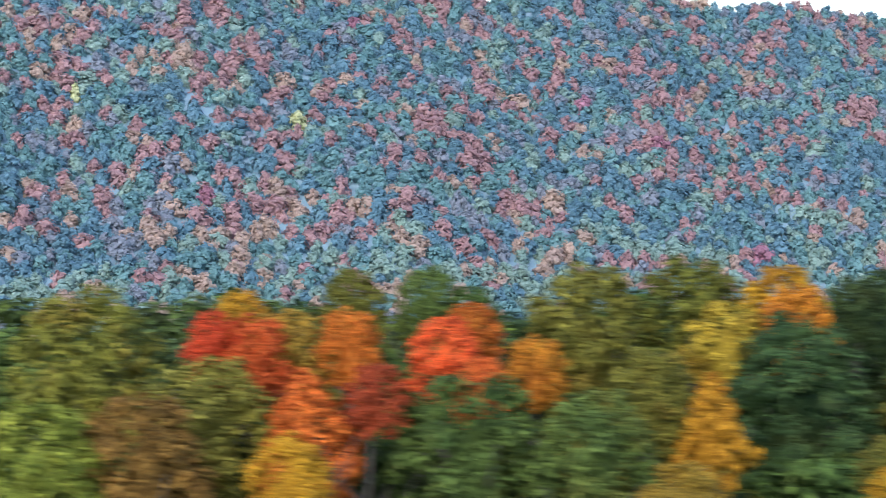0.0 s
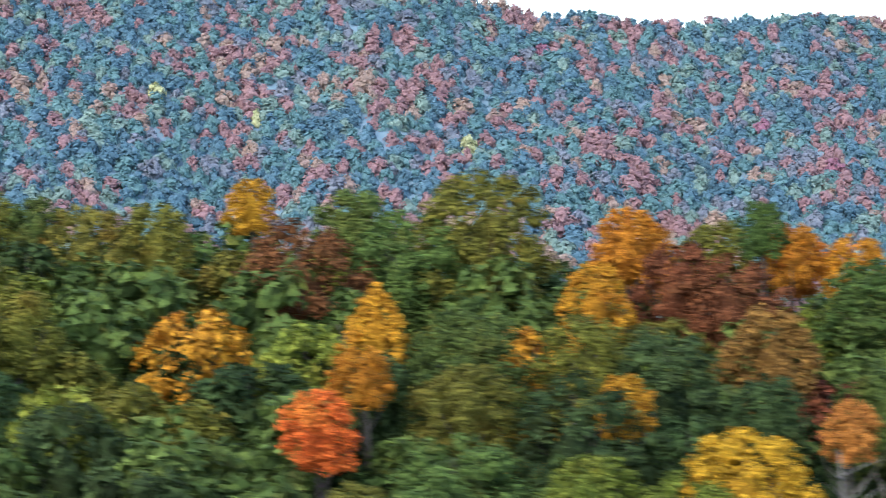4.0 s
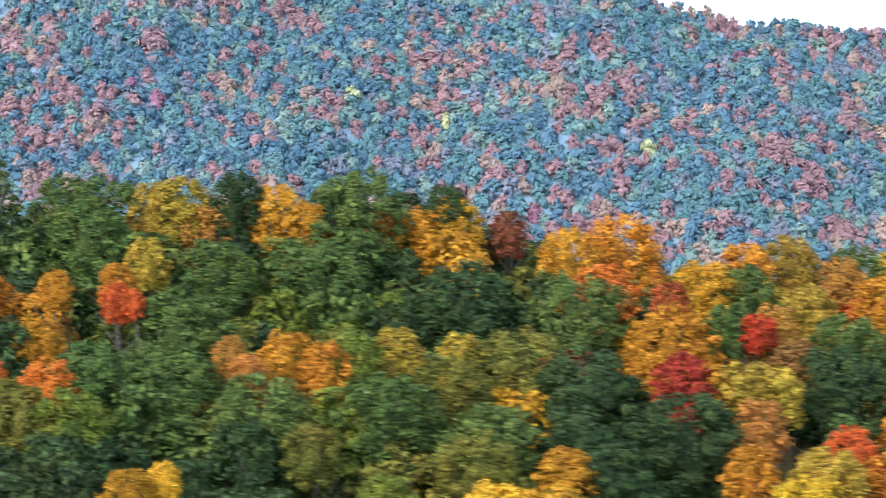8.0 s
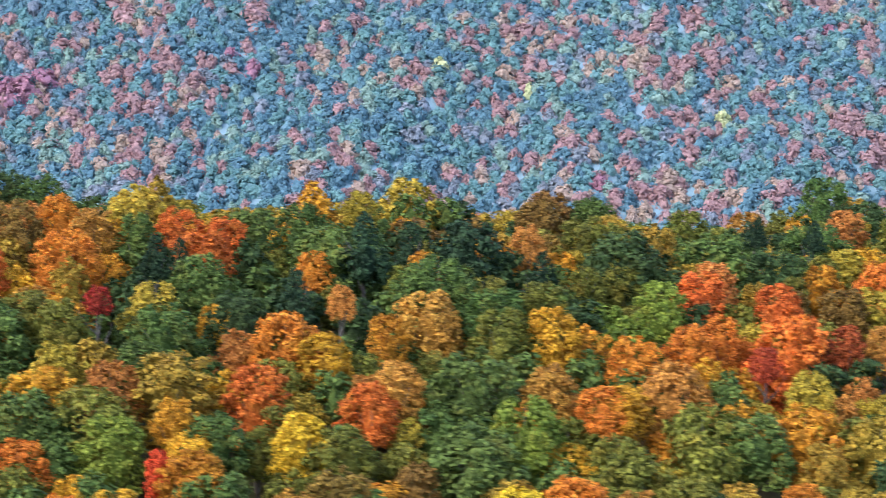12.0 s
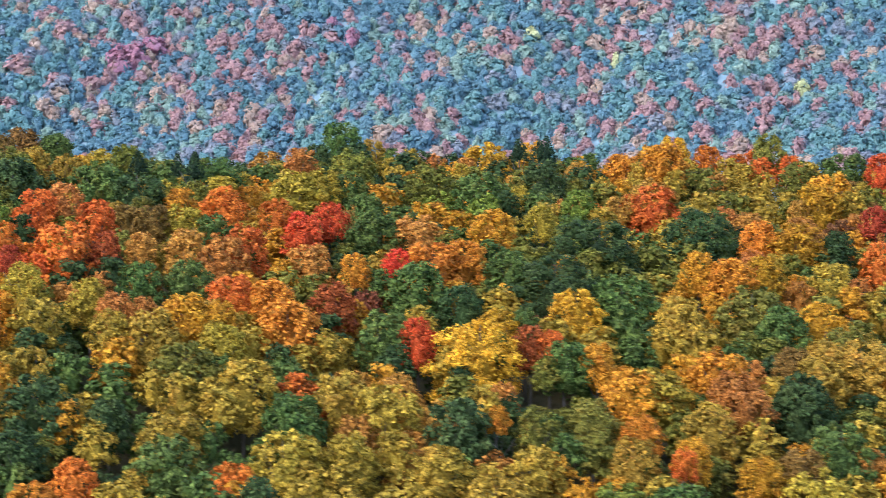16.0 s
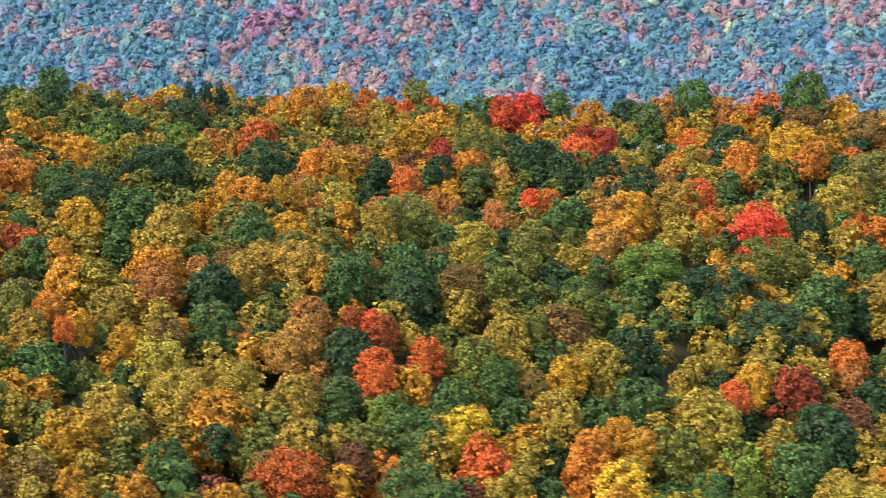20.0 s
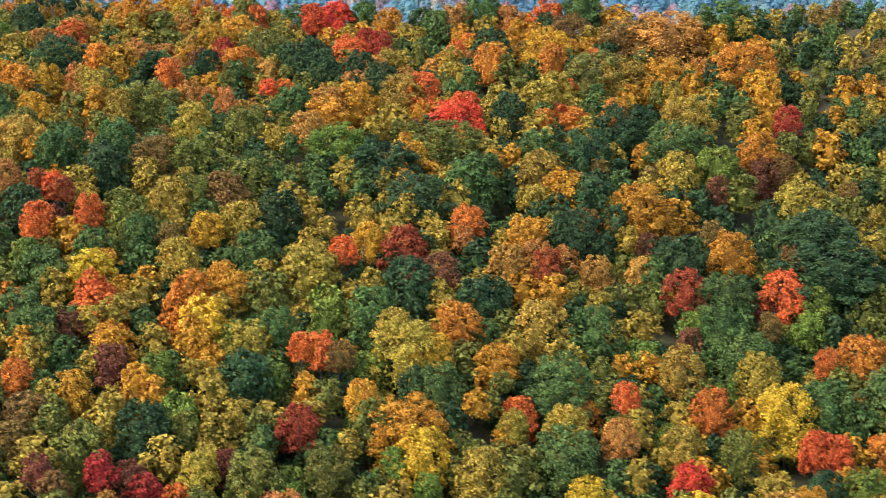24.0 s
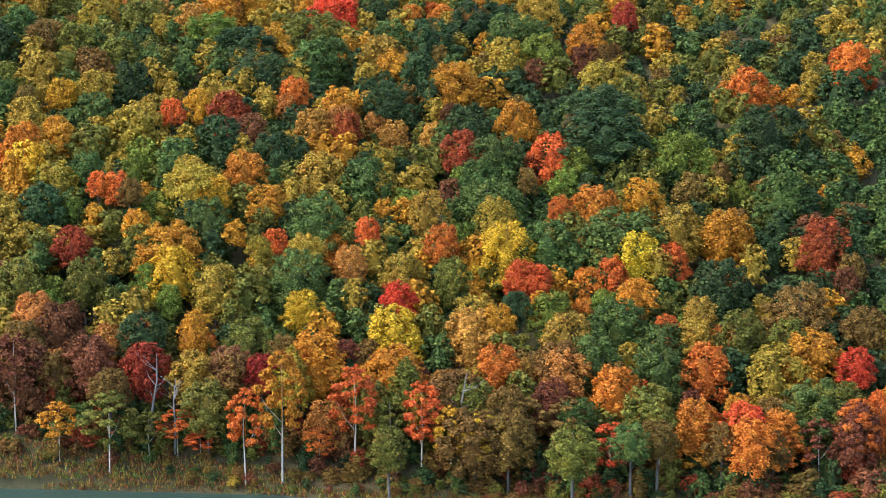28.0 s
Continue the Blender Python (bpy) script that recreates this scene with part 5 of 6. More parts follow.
tree(-108.3, 258.1, 3.0, "G", "round", 14.8, 9.0)
tree(-101.0, 240.0, 2.1, "D", "round", 12.0, 6.2)
tree(-104.6, 212.0, 1.3, "P", "spire", 12.0, 4.9)
tree(-85.8, 279.9, 1.5, "P", "spire", 13.1, 5.6)
tree(-124.4, 203.6, 2.2, "G", "round", 12.0, 6.7)
tree(-95.9, 186.2, 3.2, "D", "round", 12.6, 9.4)
tree(-10.7, 158.5, 2.5, "O", "round", 12.2, 7.6)
tree(-16.9, 194.9, 2.9, "Y", "round", 12.4, 8.5)
tree(-29.4, 144.3, 3.3, "Y", "round", 12.6, 9.7)
tree(-14.7, 152.5, 2.3, "O", "round", 12.1, 6.8)
tree(-26.6, 132.8, 2.7, "Y", "round", 12.3, 8.1)
tree(-18.0, 137.1, 2.7, "Y", "round", 12.3, 8.1)
tree(-10.3, 144.2, 2.7, "Y", "round", 12.3, 8.1)
tree(-3.4, 153.4, 2.5, "Y", "round", 12.2, 7.3)
tree(-114.5, 182.9, 2.9, "O", "round", 12.4, 8.8)
tree(-66.8, 158.6, 2.5, "G", "round", 12.2, 7.6)
tree(-70.3, 154.1, 2.3, "G", "round", 12.1, 6.8)
tree(-50.5, 222.0, 2.0, "Y", "round", 12.0, 5.9)
tree(-52.1, 235.9, 2.5, "L", "round", 12.2, 7.4)
tree(-34.1, 302.4, 3.9, "G", "round", 12.9, 5.9)
tree(-19.1, 240.8, 3.7, "A", "round", 12.7, 5.6)
tree(-14.4, 244.5, 2.1, "D", "round", 11.7, 6.1)
tree(-23.5, 172.7, 1.7, "S", "round", 11.7, 2.8)
tree(-31.7, 174.3, 2.4, "A", "round", 11.7, 4.3)
tree(-20.9, 171.4, 2.7, "G", "round", 11.9, 4.9)
tree(-25.4, 196.0, 4.0, "G", "round", 12.7, 6.1)
tree(-11.6, 206.2, 4.1, "O", "round", 12.6, 6.2)
tree(-3.1, 208.2, 2.9, "A", "round", 12.2, 6.2)
tree(0.1, 190.5, 2.1, "U", "round", 11.8, 4.4)
tree(-8.9, 171.0, 3.6, "Y", "round", 12.4, 6.2)
tree(0.7, 174.9, 3.0, "T", "round", 12.3, 6.2)
tree(-34.7, 144.5, 3.5, "Y", "round", 12.2, 6.6)
tree(-51.2, 137.4, 3.5, "O", "round", 12.6, 6.7)
tree(-43.8, 124.2, 3.3, "Y", "round", 12.4, 5.7)
tree(-46.5, 105.5, 2.6, "R", "round", 11.7, 3.9)
tree(-53.4, 111.0, 2.7, "D", "round", 12.2, 5.6)
tree(-37.6, 287.4, 3.0, "O", "round", 12.3, 5.3)
tree(-21.0, 308.0, 2.6, "G", "round", 13.8, 4.4)
tree(-58.0, 199.5, 3.5, "T", "round", 12.4, 5.5)
tree(-49.4, 189.2, 3.7, "R", "round", 12.6, 7.0)
tree(-19.0, 216.6, 3.0, "A", "round", 12.2, 5.3)
tree(6.3, 197.9, 4.3, "Y", "round", 12.8, 7.3)
tree(16.4, 251.2, 1.8, "R", "round", 11.6, 2.8)
tree(-11.3, 168.7, 3.3, "A", "round", 12.3, 7.0)
tree(-10.3, 135.2, 4.1, "Y", "round", 12.7, 7.1)
tree(0.0, 143.6, 3.0, "L", "round", 12.3, 6.4)
tree(5.5, 147.4, 3.7, "G", "round", 12.5, 8.5)
tree(5.4, 136.6, 4.3, "G", "round", 12.7, 6.9)
tree(18.1, 147.0, 3.0, "Y", "round", 12.1, 5.5)
tree(-5.3, 123.6, 2.9, "T", "round", 12.0, 4.4)
tree(-12.8, 117.8, 2.9, "R", "round", 12.0, 6.2)
tree(0.2, 166.4, 2.9, "Y", "round", 12.3, 6.8)
tree(11.5, 165.1, 2.5, "U", "round", 11.9, 4.4)
tree(8.7, 160.5, 2.1, "A", "round", 11.8, 5.9)
tree(-7.7, 312.5, 3.3, "D", "round", 12.4, 6.9)
tree(8.4, 321.1, 3.3, "T", "round", 12.5, 5.7)
tree(-54.0, 212.9, 2.9, "A", "round", 12.1, 5.1)
tree(-14.5, 272.3, 4.6, "O", "round", 12.9, 6.9)
tree(-34.4, 195.0, 5.9, "D", "round", 13.5, 8.8)
tree(3.3, 229.5, 4.5, "O", "round", 13.0, 7.6)
tree(14.1, 248.9, 1.4, "S", "round", 11.5, 2.9)
tree(18.6, 139.7, 3.3, "A", "round", 12.0, 6.9)
tree(1.5, 281.3, 3.3, "S", "round", 12.4, 5.0)

# trees of the lower slope: place, crown radius, leaf colour, shape, height, crown height
tree(31.2, 247.3, 3.8, "A", "round", 12.7, 7.2)
tree(22.5, 248.2, 3.9, "G", "round", 12.5, 6.3)
tree(28.2, 210.6, 4.3, "U", "round", 12.9, 7.3)
tree(53.8, 192.5, 1.8, "U", "round", 11.4, 4.5)
tree(55.0, 198.7, 2.5, "A", "round", 11.8, 6.1)
tree(53.8, 176.3, 3.4, "B", "round", 12.3, 5.1)
tree(22.9, 156.5, 4.7, "Y", "round", 12.6, 7.8)
tree(37.7, 171.0, 2.7, "G", "round", 11.8, 5.7)
tree(25.8, 320.3, 4.3, "U", "round", 12.7, 6.7)
tree(20.0, 303.2, 3.6, "D", "round", 12.6, 5.4)
tree(29.8, 308.6, 4.7, "A", "round", 13.1, 7.0)
tree(48.5, 263.8, 4.6, "S", "round", 12.8, 6.9)
tree(43.1, 239.1, 4.8, "L", "round", 13.0, 7.3)
tree(56.6, 253.9, 5.8, "O", "round", 13.5, 8.7)
tree(68.4, 263.2, 3.1, "G", "round", 12.2, 7.5)
tree(28.0, 189.2, 2.0, "S", "round", 11.5, 4.2)
tree(45.4, 216.8, 3.7, "O", "round", 12.5, 7.8)
tree(67.9, 233.4, 5.4, "D", "round", 13.1, 9.6)
tree(80.7, 231.7, 2.4, "R", "round", 12.0, 4.3)
tree(23.0, 129.8, 3.2, "U", "round", 11.9, 5.9)
tree(39.4, 321.1, 4.9, "U", "round", 12.9, 7.9)
tree(47.4, 326.1, 7.0, "T", "round", 14.0, 10.5)
tree(52.6, 338.3, 5.5, "G", "round", 13.4, 11.4)
tree(30.8, 266.9, 4.4, "Y", "round", 12.8, 8.3)
tree(62.3, 305.0, 4.6, "A", "round", 12.8, 6.9)
tree(78.8, 291.8, 4.4, "Y", "round", 12.9, 7.1)
tree(85.2, 278.7, 5.6, "G", "round", 13.5, 8.4)
tree(51.3, 298.3, 6.6, "O", "round", 14.0, 10.7)
tree(75.1, 255.6, 4.1, "Y", "round", 12.5, 7.6)
tree(82.9, 253.1, 4.0, "A", "round", 12.4, 6.5)
tree(74.8, 209.8, 2.0, "S", "round", 11.7, 3.0)
tree(69.9, 151.1, 2.2, "R", "round", 11.8, 3.2)
tree(81.4, 167.1, 2.9, "L", "round", 11.7, 4.6)
tree(55.9, 299.6, 4.8, "Y", "round", 13.1, 7.1)
tree(72.1, 318.1, 5.9, "A", "round", 13.5, 8.8)
tree(89.1, 217.4, 2.6, "M", "round", 12.0, 3.9)
tree(30.7, 189.3, 1.8, "C", "round", 11.6, 3.8)
tree(72.8, 189.4, 2.5, "A", "round", 12.1, 4.4)
tree(75.5, 193.1, 4.0, "O", "round", 12.3, 9.3)

# trees of the slope above the pond: place, crown radius, leaf colour, shape, height, crown height
tree(119.8, 155.7, 3.0, "U", "round", 12.1, 6.3)
tree(144.0, 176.5, 2.9, "M", "round", 12.3, 5.2)
tree(134.1, 176.9, 2.1, "A", "round", 11.8, 7.1)
tree(148.3, 170.4, 3.3, "O", "round", 12.2, 6.0)
tree(152.0, 182.4, 2.9, "Y", "tall", 14.3, 10.3)
tree(148.4, 179.3, 2.5, "C", "round", 12.1, 4.3)
tree(146.4, 184.6, 2.1, "U", "round", 11.8, 3.5)
tree(164.1, 193.9, 2.8, "O", "tall", 14.0, 8.5)
tree(174.5, 183.2, 2.3, "O", "round", 11.9, 6.6)
tree(137.4, 160.8, 2.5, "U", "round", 12.0, 4.3)
tree(173.5, 214.4, 3.7, "U", "round", 12.5, 6.1)
tree(201.0, 224.8, 2.8, "S", "tall", 13.7, 10.1)
tree(204.0, 236.6, 4.5, "G", "round", 12.7, 10.8)
tree(201.4, 230.1, 2.0, "U", "round", 11.5, 5.1)
tree(211.8, 236.2, 2.8, "M", "tall", 13.9, 10.9)
tree(211.9, 240.6, 1.6, "S", "tall", 13.6, 11.6)
tree(177.7, 201.7, 2.8, "U", "tall", 14.0, 9.2)
tree(172.1, 200.2, 3.2, "O", "round", 12.3, 6.8)
tree(191.8, 201.5, 3.1, "O", "round", 12.1, 7.3)
tree(189.3, 218.4, 3.6, "O", "round", 12.5, 5.4)
tree(195.4, 208.9, 2.3, "G", "round", 11.9, 4.9)
tree(196.4, 212.9, 2.4, "U", "round", 11.9, 5.0)
tree(183.1, 233.2, 2.5, "Y", "round", 12.1, 4.4)
tree(94.0, 243.2, 4.3, "D", "round", 12.5, 9.9)
tree(96.3, 188.5, 1.9, "U", "round", 11.8, 3.1)
tree(111.7, 205.5, 3.0, "A", "round", 12.0, 7.2)
tree(96.0, 277.8, 3.4, "L", "round", 12.4, 8.1)
tree(122.9, 244.7, 4.3, "G", "round", 12.6, 6.5)
tree(133.9, 233.5, 4.5, "G", "round", 12.7, 6.9)
tree(92.9, 188.1, 2.4, "R", "round", 11.8, 3.6)
tree(170.1, 232.8, 2.8, "A", "round", 12.2, 4.2)
tree(150.3, 252.8, 3.0, "A", "round", 11.9, 5.5)
tree(144.2, 266.8, 4.0, "L", "round", 12.6, 9.4)
tree(131.5, 261.7, 7.0, "D", "round", 14.1, 10.5)
tree(139.4, 193.2, 2.7, "B", "round", 11.6, 4.9)
tree(112.1, 186.4, 4.9, "A", "round", 12.7, 7.3)
tree(105.2, 148.0, 1.5, "S", "round", 11.6, 4.9)
tree(102.8, 142.3, 5.0, "G", "round", 12.6, 7.5)
tree(164.3, 221.3, 3.2, "L", "round", 12.4, 6.6)
tree(159.5, 210.1, 3.9, "T", "round", 12.1, 8.2)
tree(156.3, 242.0, 6.3, "G", "round", 13.6, 9.7)
tree(198.3, 227.0, 2.0, "A", "round", 11.8, 4.1)
tree(119.1, 145.7, 3.6, "M", "round", 12.3, 6.7)
tree(150.6, 282.3, 5.2, "D", "round", 13.2, 7.9)
tree(165.7, 269.5, 4.0, "G", "round", 12.5, 8.5)
tree(149.7, 232.9, 3.9, "G", "round", 12.5, 7.2)
tree(197.9, 253.2, 3.0, "U", "round", 12.0, 4.5)
tree(184.5, 224.8, 3.7, "G", "round", 12.7, 6.0)
tree(168.4, 199.0, 3.7, "U", "round", 12.4, 7.7)
tree(175.1, 214.5, 3.7, "T", "round", 12.4, 6.0)
tree(194.6, 237.7, 4.1, "Y", "round", 12.3, 7.0)
tree(196.4, 244.0, 4.2, "A", "round", 12.4, 7.9)
tree(206.0, 238.6, 4.5, "O", "round", 12.5, 9.4)
tree(203.4, 245.9, 2.5, "S", "round", 12.0, 5.2)
tree(145.3, 176.4, 3.3, "U", "round", 12.2, 6.1)
tree(141.5, 172.1, 3.3, "Y", "round", 12.0, 6.1)
tree(114.8, 160.8, 3.0, "T", "round", 11.9, 5.5)
tree(129.1, 170.9, 3.4, "D", "round", 12.0, 6.2)
tree(172.4, 228.1, 3.8, "G", "round", 12.4, 7.1)
tree(159.6, 195.4, 3.7, "A", "round", 12.6, 6.0)
tree(177.4, 195.9, 4.0, "U", "round", 12.7, 7.5)
tree(181.3, 198.8, 3.2, "U", "round", 12.2, 7.5)
tree(184.0, 209.0, 2.4, "G", "round", 11.8, 5.0)
tree(162.7, 189.0, 2.4, "O", "round", 12.0, 9.4)

# slender trees along the edge of the wood, by the pond
tree(156.1, 171.6, 2.6, "R", "thin", 15.2, 9.7, where="on the pond bank")
tree(158.9, 175.9, 3.3, "A", "thin", 20.5, 13.2, where="on the pond bank")
tree(160.3, 181.3, 2.1, "R", "thin", 7.2, 4.6, where="on the pond bank")
tree(163.9, 184.8, 3.4, "S", "thin", 17.0, 10.9, where="on the pond bank")
tree(170.7, 191.6, 2.9, "S", "thin", 15.4, 9.8, where="on the pond bank")
tree(174.7, 194.0, 2.6, "B", "thin", 12.8, 8.2, where="on the pond bank")
tree(177.3, 197.2, 3.0, "B", "thin", 12.0, 7.7, where="on the pond bank")
tree(189.4, 210.7, 2.6, "S", "thin", 10.9, 7.0, where="on the pond bank")
tree(141.9, 157.8, 3.8, "O", "thin", 12.7, 8.1, where="on the pond bank")
tree(135.3, 153.4, 2.5, "A", "thin", 9.3, 6.0, where="on the pond bank")
tree(196.1, 220.7, 2.4, "A", "thin", 7.2, 4.6, where="on the pond bank")
tree(193.1, 216.4, 2.3, "O", "thin", 13.1, 8.4, where="on the pond bank")
tree(145.4, 167.0, 2.8, "S", "thin", 7.7, 4.9, where="on the pond bank")
tree(147.8, 169.3, 2.1, "S", "thin", 4.9, 3.1, where="on the pond bank")
tree(205.1, 229.4, 2.8, "R", "thin", 9.3, 6.0, where="on the pond bank")
tree(200.7, 226.1, 3.5, "S", "thin", 12.6, 8.0, where="on the pond bank")
tree(194.7, 223.1, 3.1, "S", "thin", 10.4, 6.7, where="on the pond bank")
tree(179.5, 203.5, 3.1, "U", "thin", 12.4, 7.9, where="on the pond bank")
tree(183.6, 207.4, 2.8, "U", "thin", 12.8, 8.2, where="on the pond bank")
tree(167.3, 188.6, 2.5, "O", "thin", 12.4, 8.0, where="on the pond bank")
tree(143.9, 163.2, 2.4, "O", "thin", 8.2, 5.3, where="on the pond bank")
tree(208.0, 233.2, 3.0, "M", "thin", 10.8, 6.9, where="on the pond bank")
tree(211.9, 237.0, 3.0, "R", "thin", 14.1, 9.0, where="on the pond bank")
tree(126.1, 151.4, 3.2, "M", "thin", 15.5, 9.6, where="on the pond bank")


# ---- the rest of the near forest, between the trees above ----
def crest(x):
    return float(np.interp(x, CREST_X, CREST_Y))


cell = {}
for tx, ty, tr, tc, _ in TAKEN:
    cell.setdefault((int(tx // 10), int(ty // 10)), []).append((tx, ty, tr, tc))


def pick(x, y):
    """Leaf colour by stand: often that of a neighbour, else the greens and golds between."""
    near = []
    cx, cy = int(x // 10), int(y // 10)
    for i in (-1, 0, 1):
        for j in (-1, 0, 1):
            near += cell.get((cx + i, cy + j), ())
    if near and random.random() < (0.12 if x < -200 else 0.4):
        return random.choice(near)[3].replace("P", "D").replace("S", "U").replace("B", "Y").replace("C", "M")
    if x > 90 and y < edge_line(x) + 26:
        return random.choice("RRMMTUOYCRAS")
    return random.choice("GGGGGDDDDLLO" if x < -200 else "GGGDDOOYYAAT" if x < -60 else "DDDGGOOOYYUA" if x > 40 and y > 250 else "GGDOOYYYYYAL" if x > 60 else "GGDOOOYYYYYAAT")


def free(x, y, r, k):
    cx, cy = int(x // 10), int(y // 10)
    for i in (-1, 0, 1):
        for j in (-1, 0, 1):
            for a, b, q, _ in cell.get((cx + i, cy + j), ()):
                if math.hypot(a - x, b - y) < (q + r) * k:
                    return False
    return True


def wooded(x, y):
    back = crest(x) + (20 if x < -150 else 12)
    front = max(np.interp(x, (-460, -400, -250, -120, 0, 60, 110), (46, 46, 48, 60, 98, 112, 132)), edge_line(x) + 6)
    return front < y < back


LISTED = np.array([(a, b, e) for a, b, c, d, e in TAKEN])


def roof(x, y):
    """Height of the leaf canopy round a place, from the trees that stand there already."""
    d2 = (LISTED[:, 0] - x) ** 2 + (LISTED[:, 1] - y) ** 2 + 4.0
    w = 1.0 / d2 ** 1.5
    return float((w * LISTED[:, 2]).sum() / w.sum())


spots = []
for attempt in range(30000):
    x, y = random.uniform(-455, 215), random.uniform(45, 430)
    if not wooded(x, y):
        continue
    r = random.uniform(1.9, 3.7)
    if x < -205:
        r += 0.9
    if free(x, y, r, 0.50 if x < -205 else 0.61):
        c = pick(x, y)
        spots.append((x, y, r, c))
        cell.setdefault((int(x // 10), int(y // 10)), []).append((x, y, r, c))
spots.sort()
LEAF_ORDER = list(LEAF)
RV, RF, RI, rest = [], [], [], 0
BASE = [crown_arrays(RNG, 14, 760, 0.42, 0.10, p) for p in (dome, dome, oval, dome, oval, dome)]
for x, y, r, c in spots:
    h = min(max(roof(x, y) - random.uniform(1.8, 4.4) - float(height(x, y)), 5.5), 13.5)
    ch = r * random.uniform(2.0, 2.7)
    if COUNT.get(KIND[c], 0) < 240:
        tree(x, y, r, c, "filler", h, ch)
        continue
    v, f = BASE[random.randrange(6)]
    a = random.uniform(0, 6.28)
    ca, sa = math.cos(a), math.sin(a)
    z = float(height(x, y)) + h - ch
    RV.append(np.stack([(v[:, 0] * ca - v[:, 1] * sa) * r * 1.08 + x, (v[:, 0] * sa + v[:, 1] * ca) * r * 1.08 + y, v[:, 2] * ch + z], 1))
    RF.append(f + rest)
    RI.append(np.full(len(f), LEAF_ORDER.index(c)))
    rest += len(v)
if RV:
    woods = new("forest_canopy", mesh_of("forest_canopy", np.concatenate(RV), np.concatenate(RF), [LEAF[k][0] for k in LEAF_ORDER], np.concatenate(RI)))
    tagged(woods, "olive, green and golden leafy crowns between the single trees", "woods", kind="stuff")

# ---- the far hill's wood: one mesh ----
far_base = [crown_arrays(RNG, 9, 620, 0.52, 0.125, p, core=0.6, jitter=0.3, whole=0.6) for p in (dome, point, oval, dome, oval, dome, point, oval)]
FV, FF, FI, FR, FAR_AT = [], [], [], [], {}
far_total = 0


def far_tree(x, y, r, h, colour):
    global far_total
    v, f = far_base[random.randrange(8)]
    a = random.uniform(0, 6.28)
    ca, sa = math.cos(a), math.sin(a)
    h = min(max(h, 1.9 * r), 2.8 * r)
    z = float(height(x, y)) + 1.0 - h * 0.5 + (3.0 if colour in (5, 7) else random.uniform(-1.5, 2.5))
    FV.append(np.stack([(v[:, 0] * ca - v[:, 1] * sa) * r + x, (v[:, 0] * sa + v[:, 1] * ca) * r + y, v[:, 2] * h + z], 1))
    FF.append(f + far_total)
    FI.append(np.full(len(f), colour))
    FR.append(np.arange(len(f)) < len(f) - 620)
    far_total += len(v)
    FAR_AT.setdefault((int(x // 12), int(y // 12)), []).append((x, y))



# trees of the far hill that stand out from the rest: place, crown radius, crown height, colour
far_tree(-605, 1393, 5.5, 22.7, 7)
far_tree(-470, 1406, 6.6, 14.7, 7)
far_tree(-151, 1510, 6.0, 19.1, 6)
far_tree(-289, 1449, 9.5, 16.3, 6)
far_tree(-203, 1444, 5.7, 18.2, 6)
far_tree(-529, 1432, 8.6, 12.1, 3)
far_tree(-479, 1445, 9.4, 14.4, 3)
far_tree(-352, 1489, 11.7, 14.8, 3)
far_tree(-329, 1496, 11.7, 16.4, 6)
far_tree(-239, 1468, 8.1, 11.0, 5)
far_tree(-518, 1298, 6.8, 9.7, 5)
far_tree(-485, 1291, 7.1, 11.6, 6)
far_tree(-459, 1277, 8.4, 12.8, 3)
far_tree(-443, 1288, 7.8, 12.9, 3)
far_tree(-408, 1536, 9.2, 12.2, 3)
far_tree(-387, 1540, 9.2, 11.5, 3)
far_tree(-549, 1502, 11.0, 11.2, 3)
far_tree(-638, 1463, 10.8, 14.7, 3)
far_tree(-619, 1427, 11.3, 14.3, 3)
far_tree(-418, 1461, 8.0, 13.1, 3)
far_tree(-384, 1378, 9.0, 14.4, 4)
far_tree(-366, 1387, 10.9, 15.9, 3)
far_tree(-333, 1346, 7.4, 14.1, 2)
far_tree(-296, 1353, 11.0, 11.5, 2)
far_tree(-264, 1333, 10.6, 10.7, 2)
far_tree(-244, 1332, 10.6, 10.1, 2)
far_tree(-189, 1356, 9.0, 10.3, 5)
far_tree(-163, 1381, 9.6, 12.6, 2)
far_tree(-580, 1233, 9.1, 9.9, 3)
far_tree(-597, 1340, 7.1, 16.8, 3)
far_tree(-438, 1560, 6.9, 10.1, 5)
far_tree(-307, 1525, 10.0, 15.2, 3)
far_tree(-284, 1507, 7.9, 11.3, 5)
far_tree(-453, 1537, 10.0, 13.7, 3)
far_tree(-609, 1432, 7.5, 12.9, 3)
far_tree(-617, 1210, 8.1, 12.3, 6)
far_tree(-545, 1199, 7.3, 9.1, 3)
far_tree(-249, 1440, 11.4, 14.4, 2)
far_tree(-468, 1309, 9.6, 11.8, 6)
far_tree(-520, 1285, 6.8, 12.9, 6)
far_tree(-372, 1289, 7.8, 14.2, 3)
far_tree(-417, 1282, 8.4, 12.8, 2)
far_tree(-401, 1383, 6.5, 10.3, 4)
far_tree(-190, 1500, 7.9, 11.3, 6)
far_tree(-562, 1294, 8.5, 13.0, 2)
far_tree(-343, 1449, 9.5, 13.0, 4)
far_tree(-221, 1434, 11.4, 14.4, 3)
far_tree(-184, 1442, 11.5, 14.6, 3)
far_tree(-498, 1374, 7.2, 13.7, 4)
far_tree(-501, 1250, 8.2, 12.5, 4)
far_tree(-669, 1386, 7.2, 13.7, 7)
far_tree(-787, 1332, 7.6, 19.7, 5)
far_tree(-808, 1340, 7.2, 10.7, 5)
far_tree(-757, 1356, 5.2, 15.3, 3)
far_tree(-841, 1262, 10.9, 11.8, 3)
far_tree(-793, 1252, 8.7, 16.6, 3)
far_tree(-842, 1296, 4.0, 11.3, 6)
far_tree(-883, 1311, 8.1, 15.4, 3)
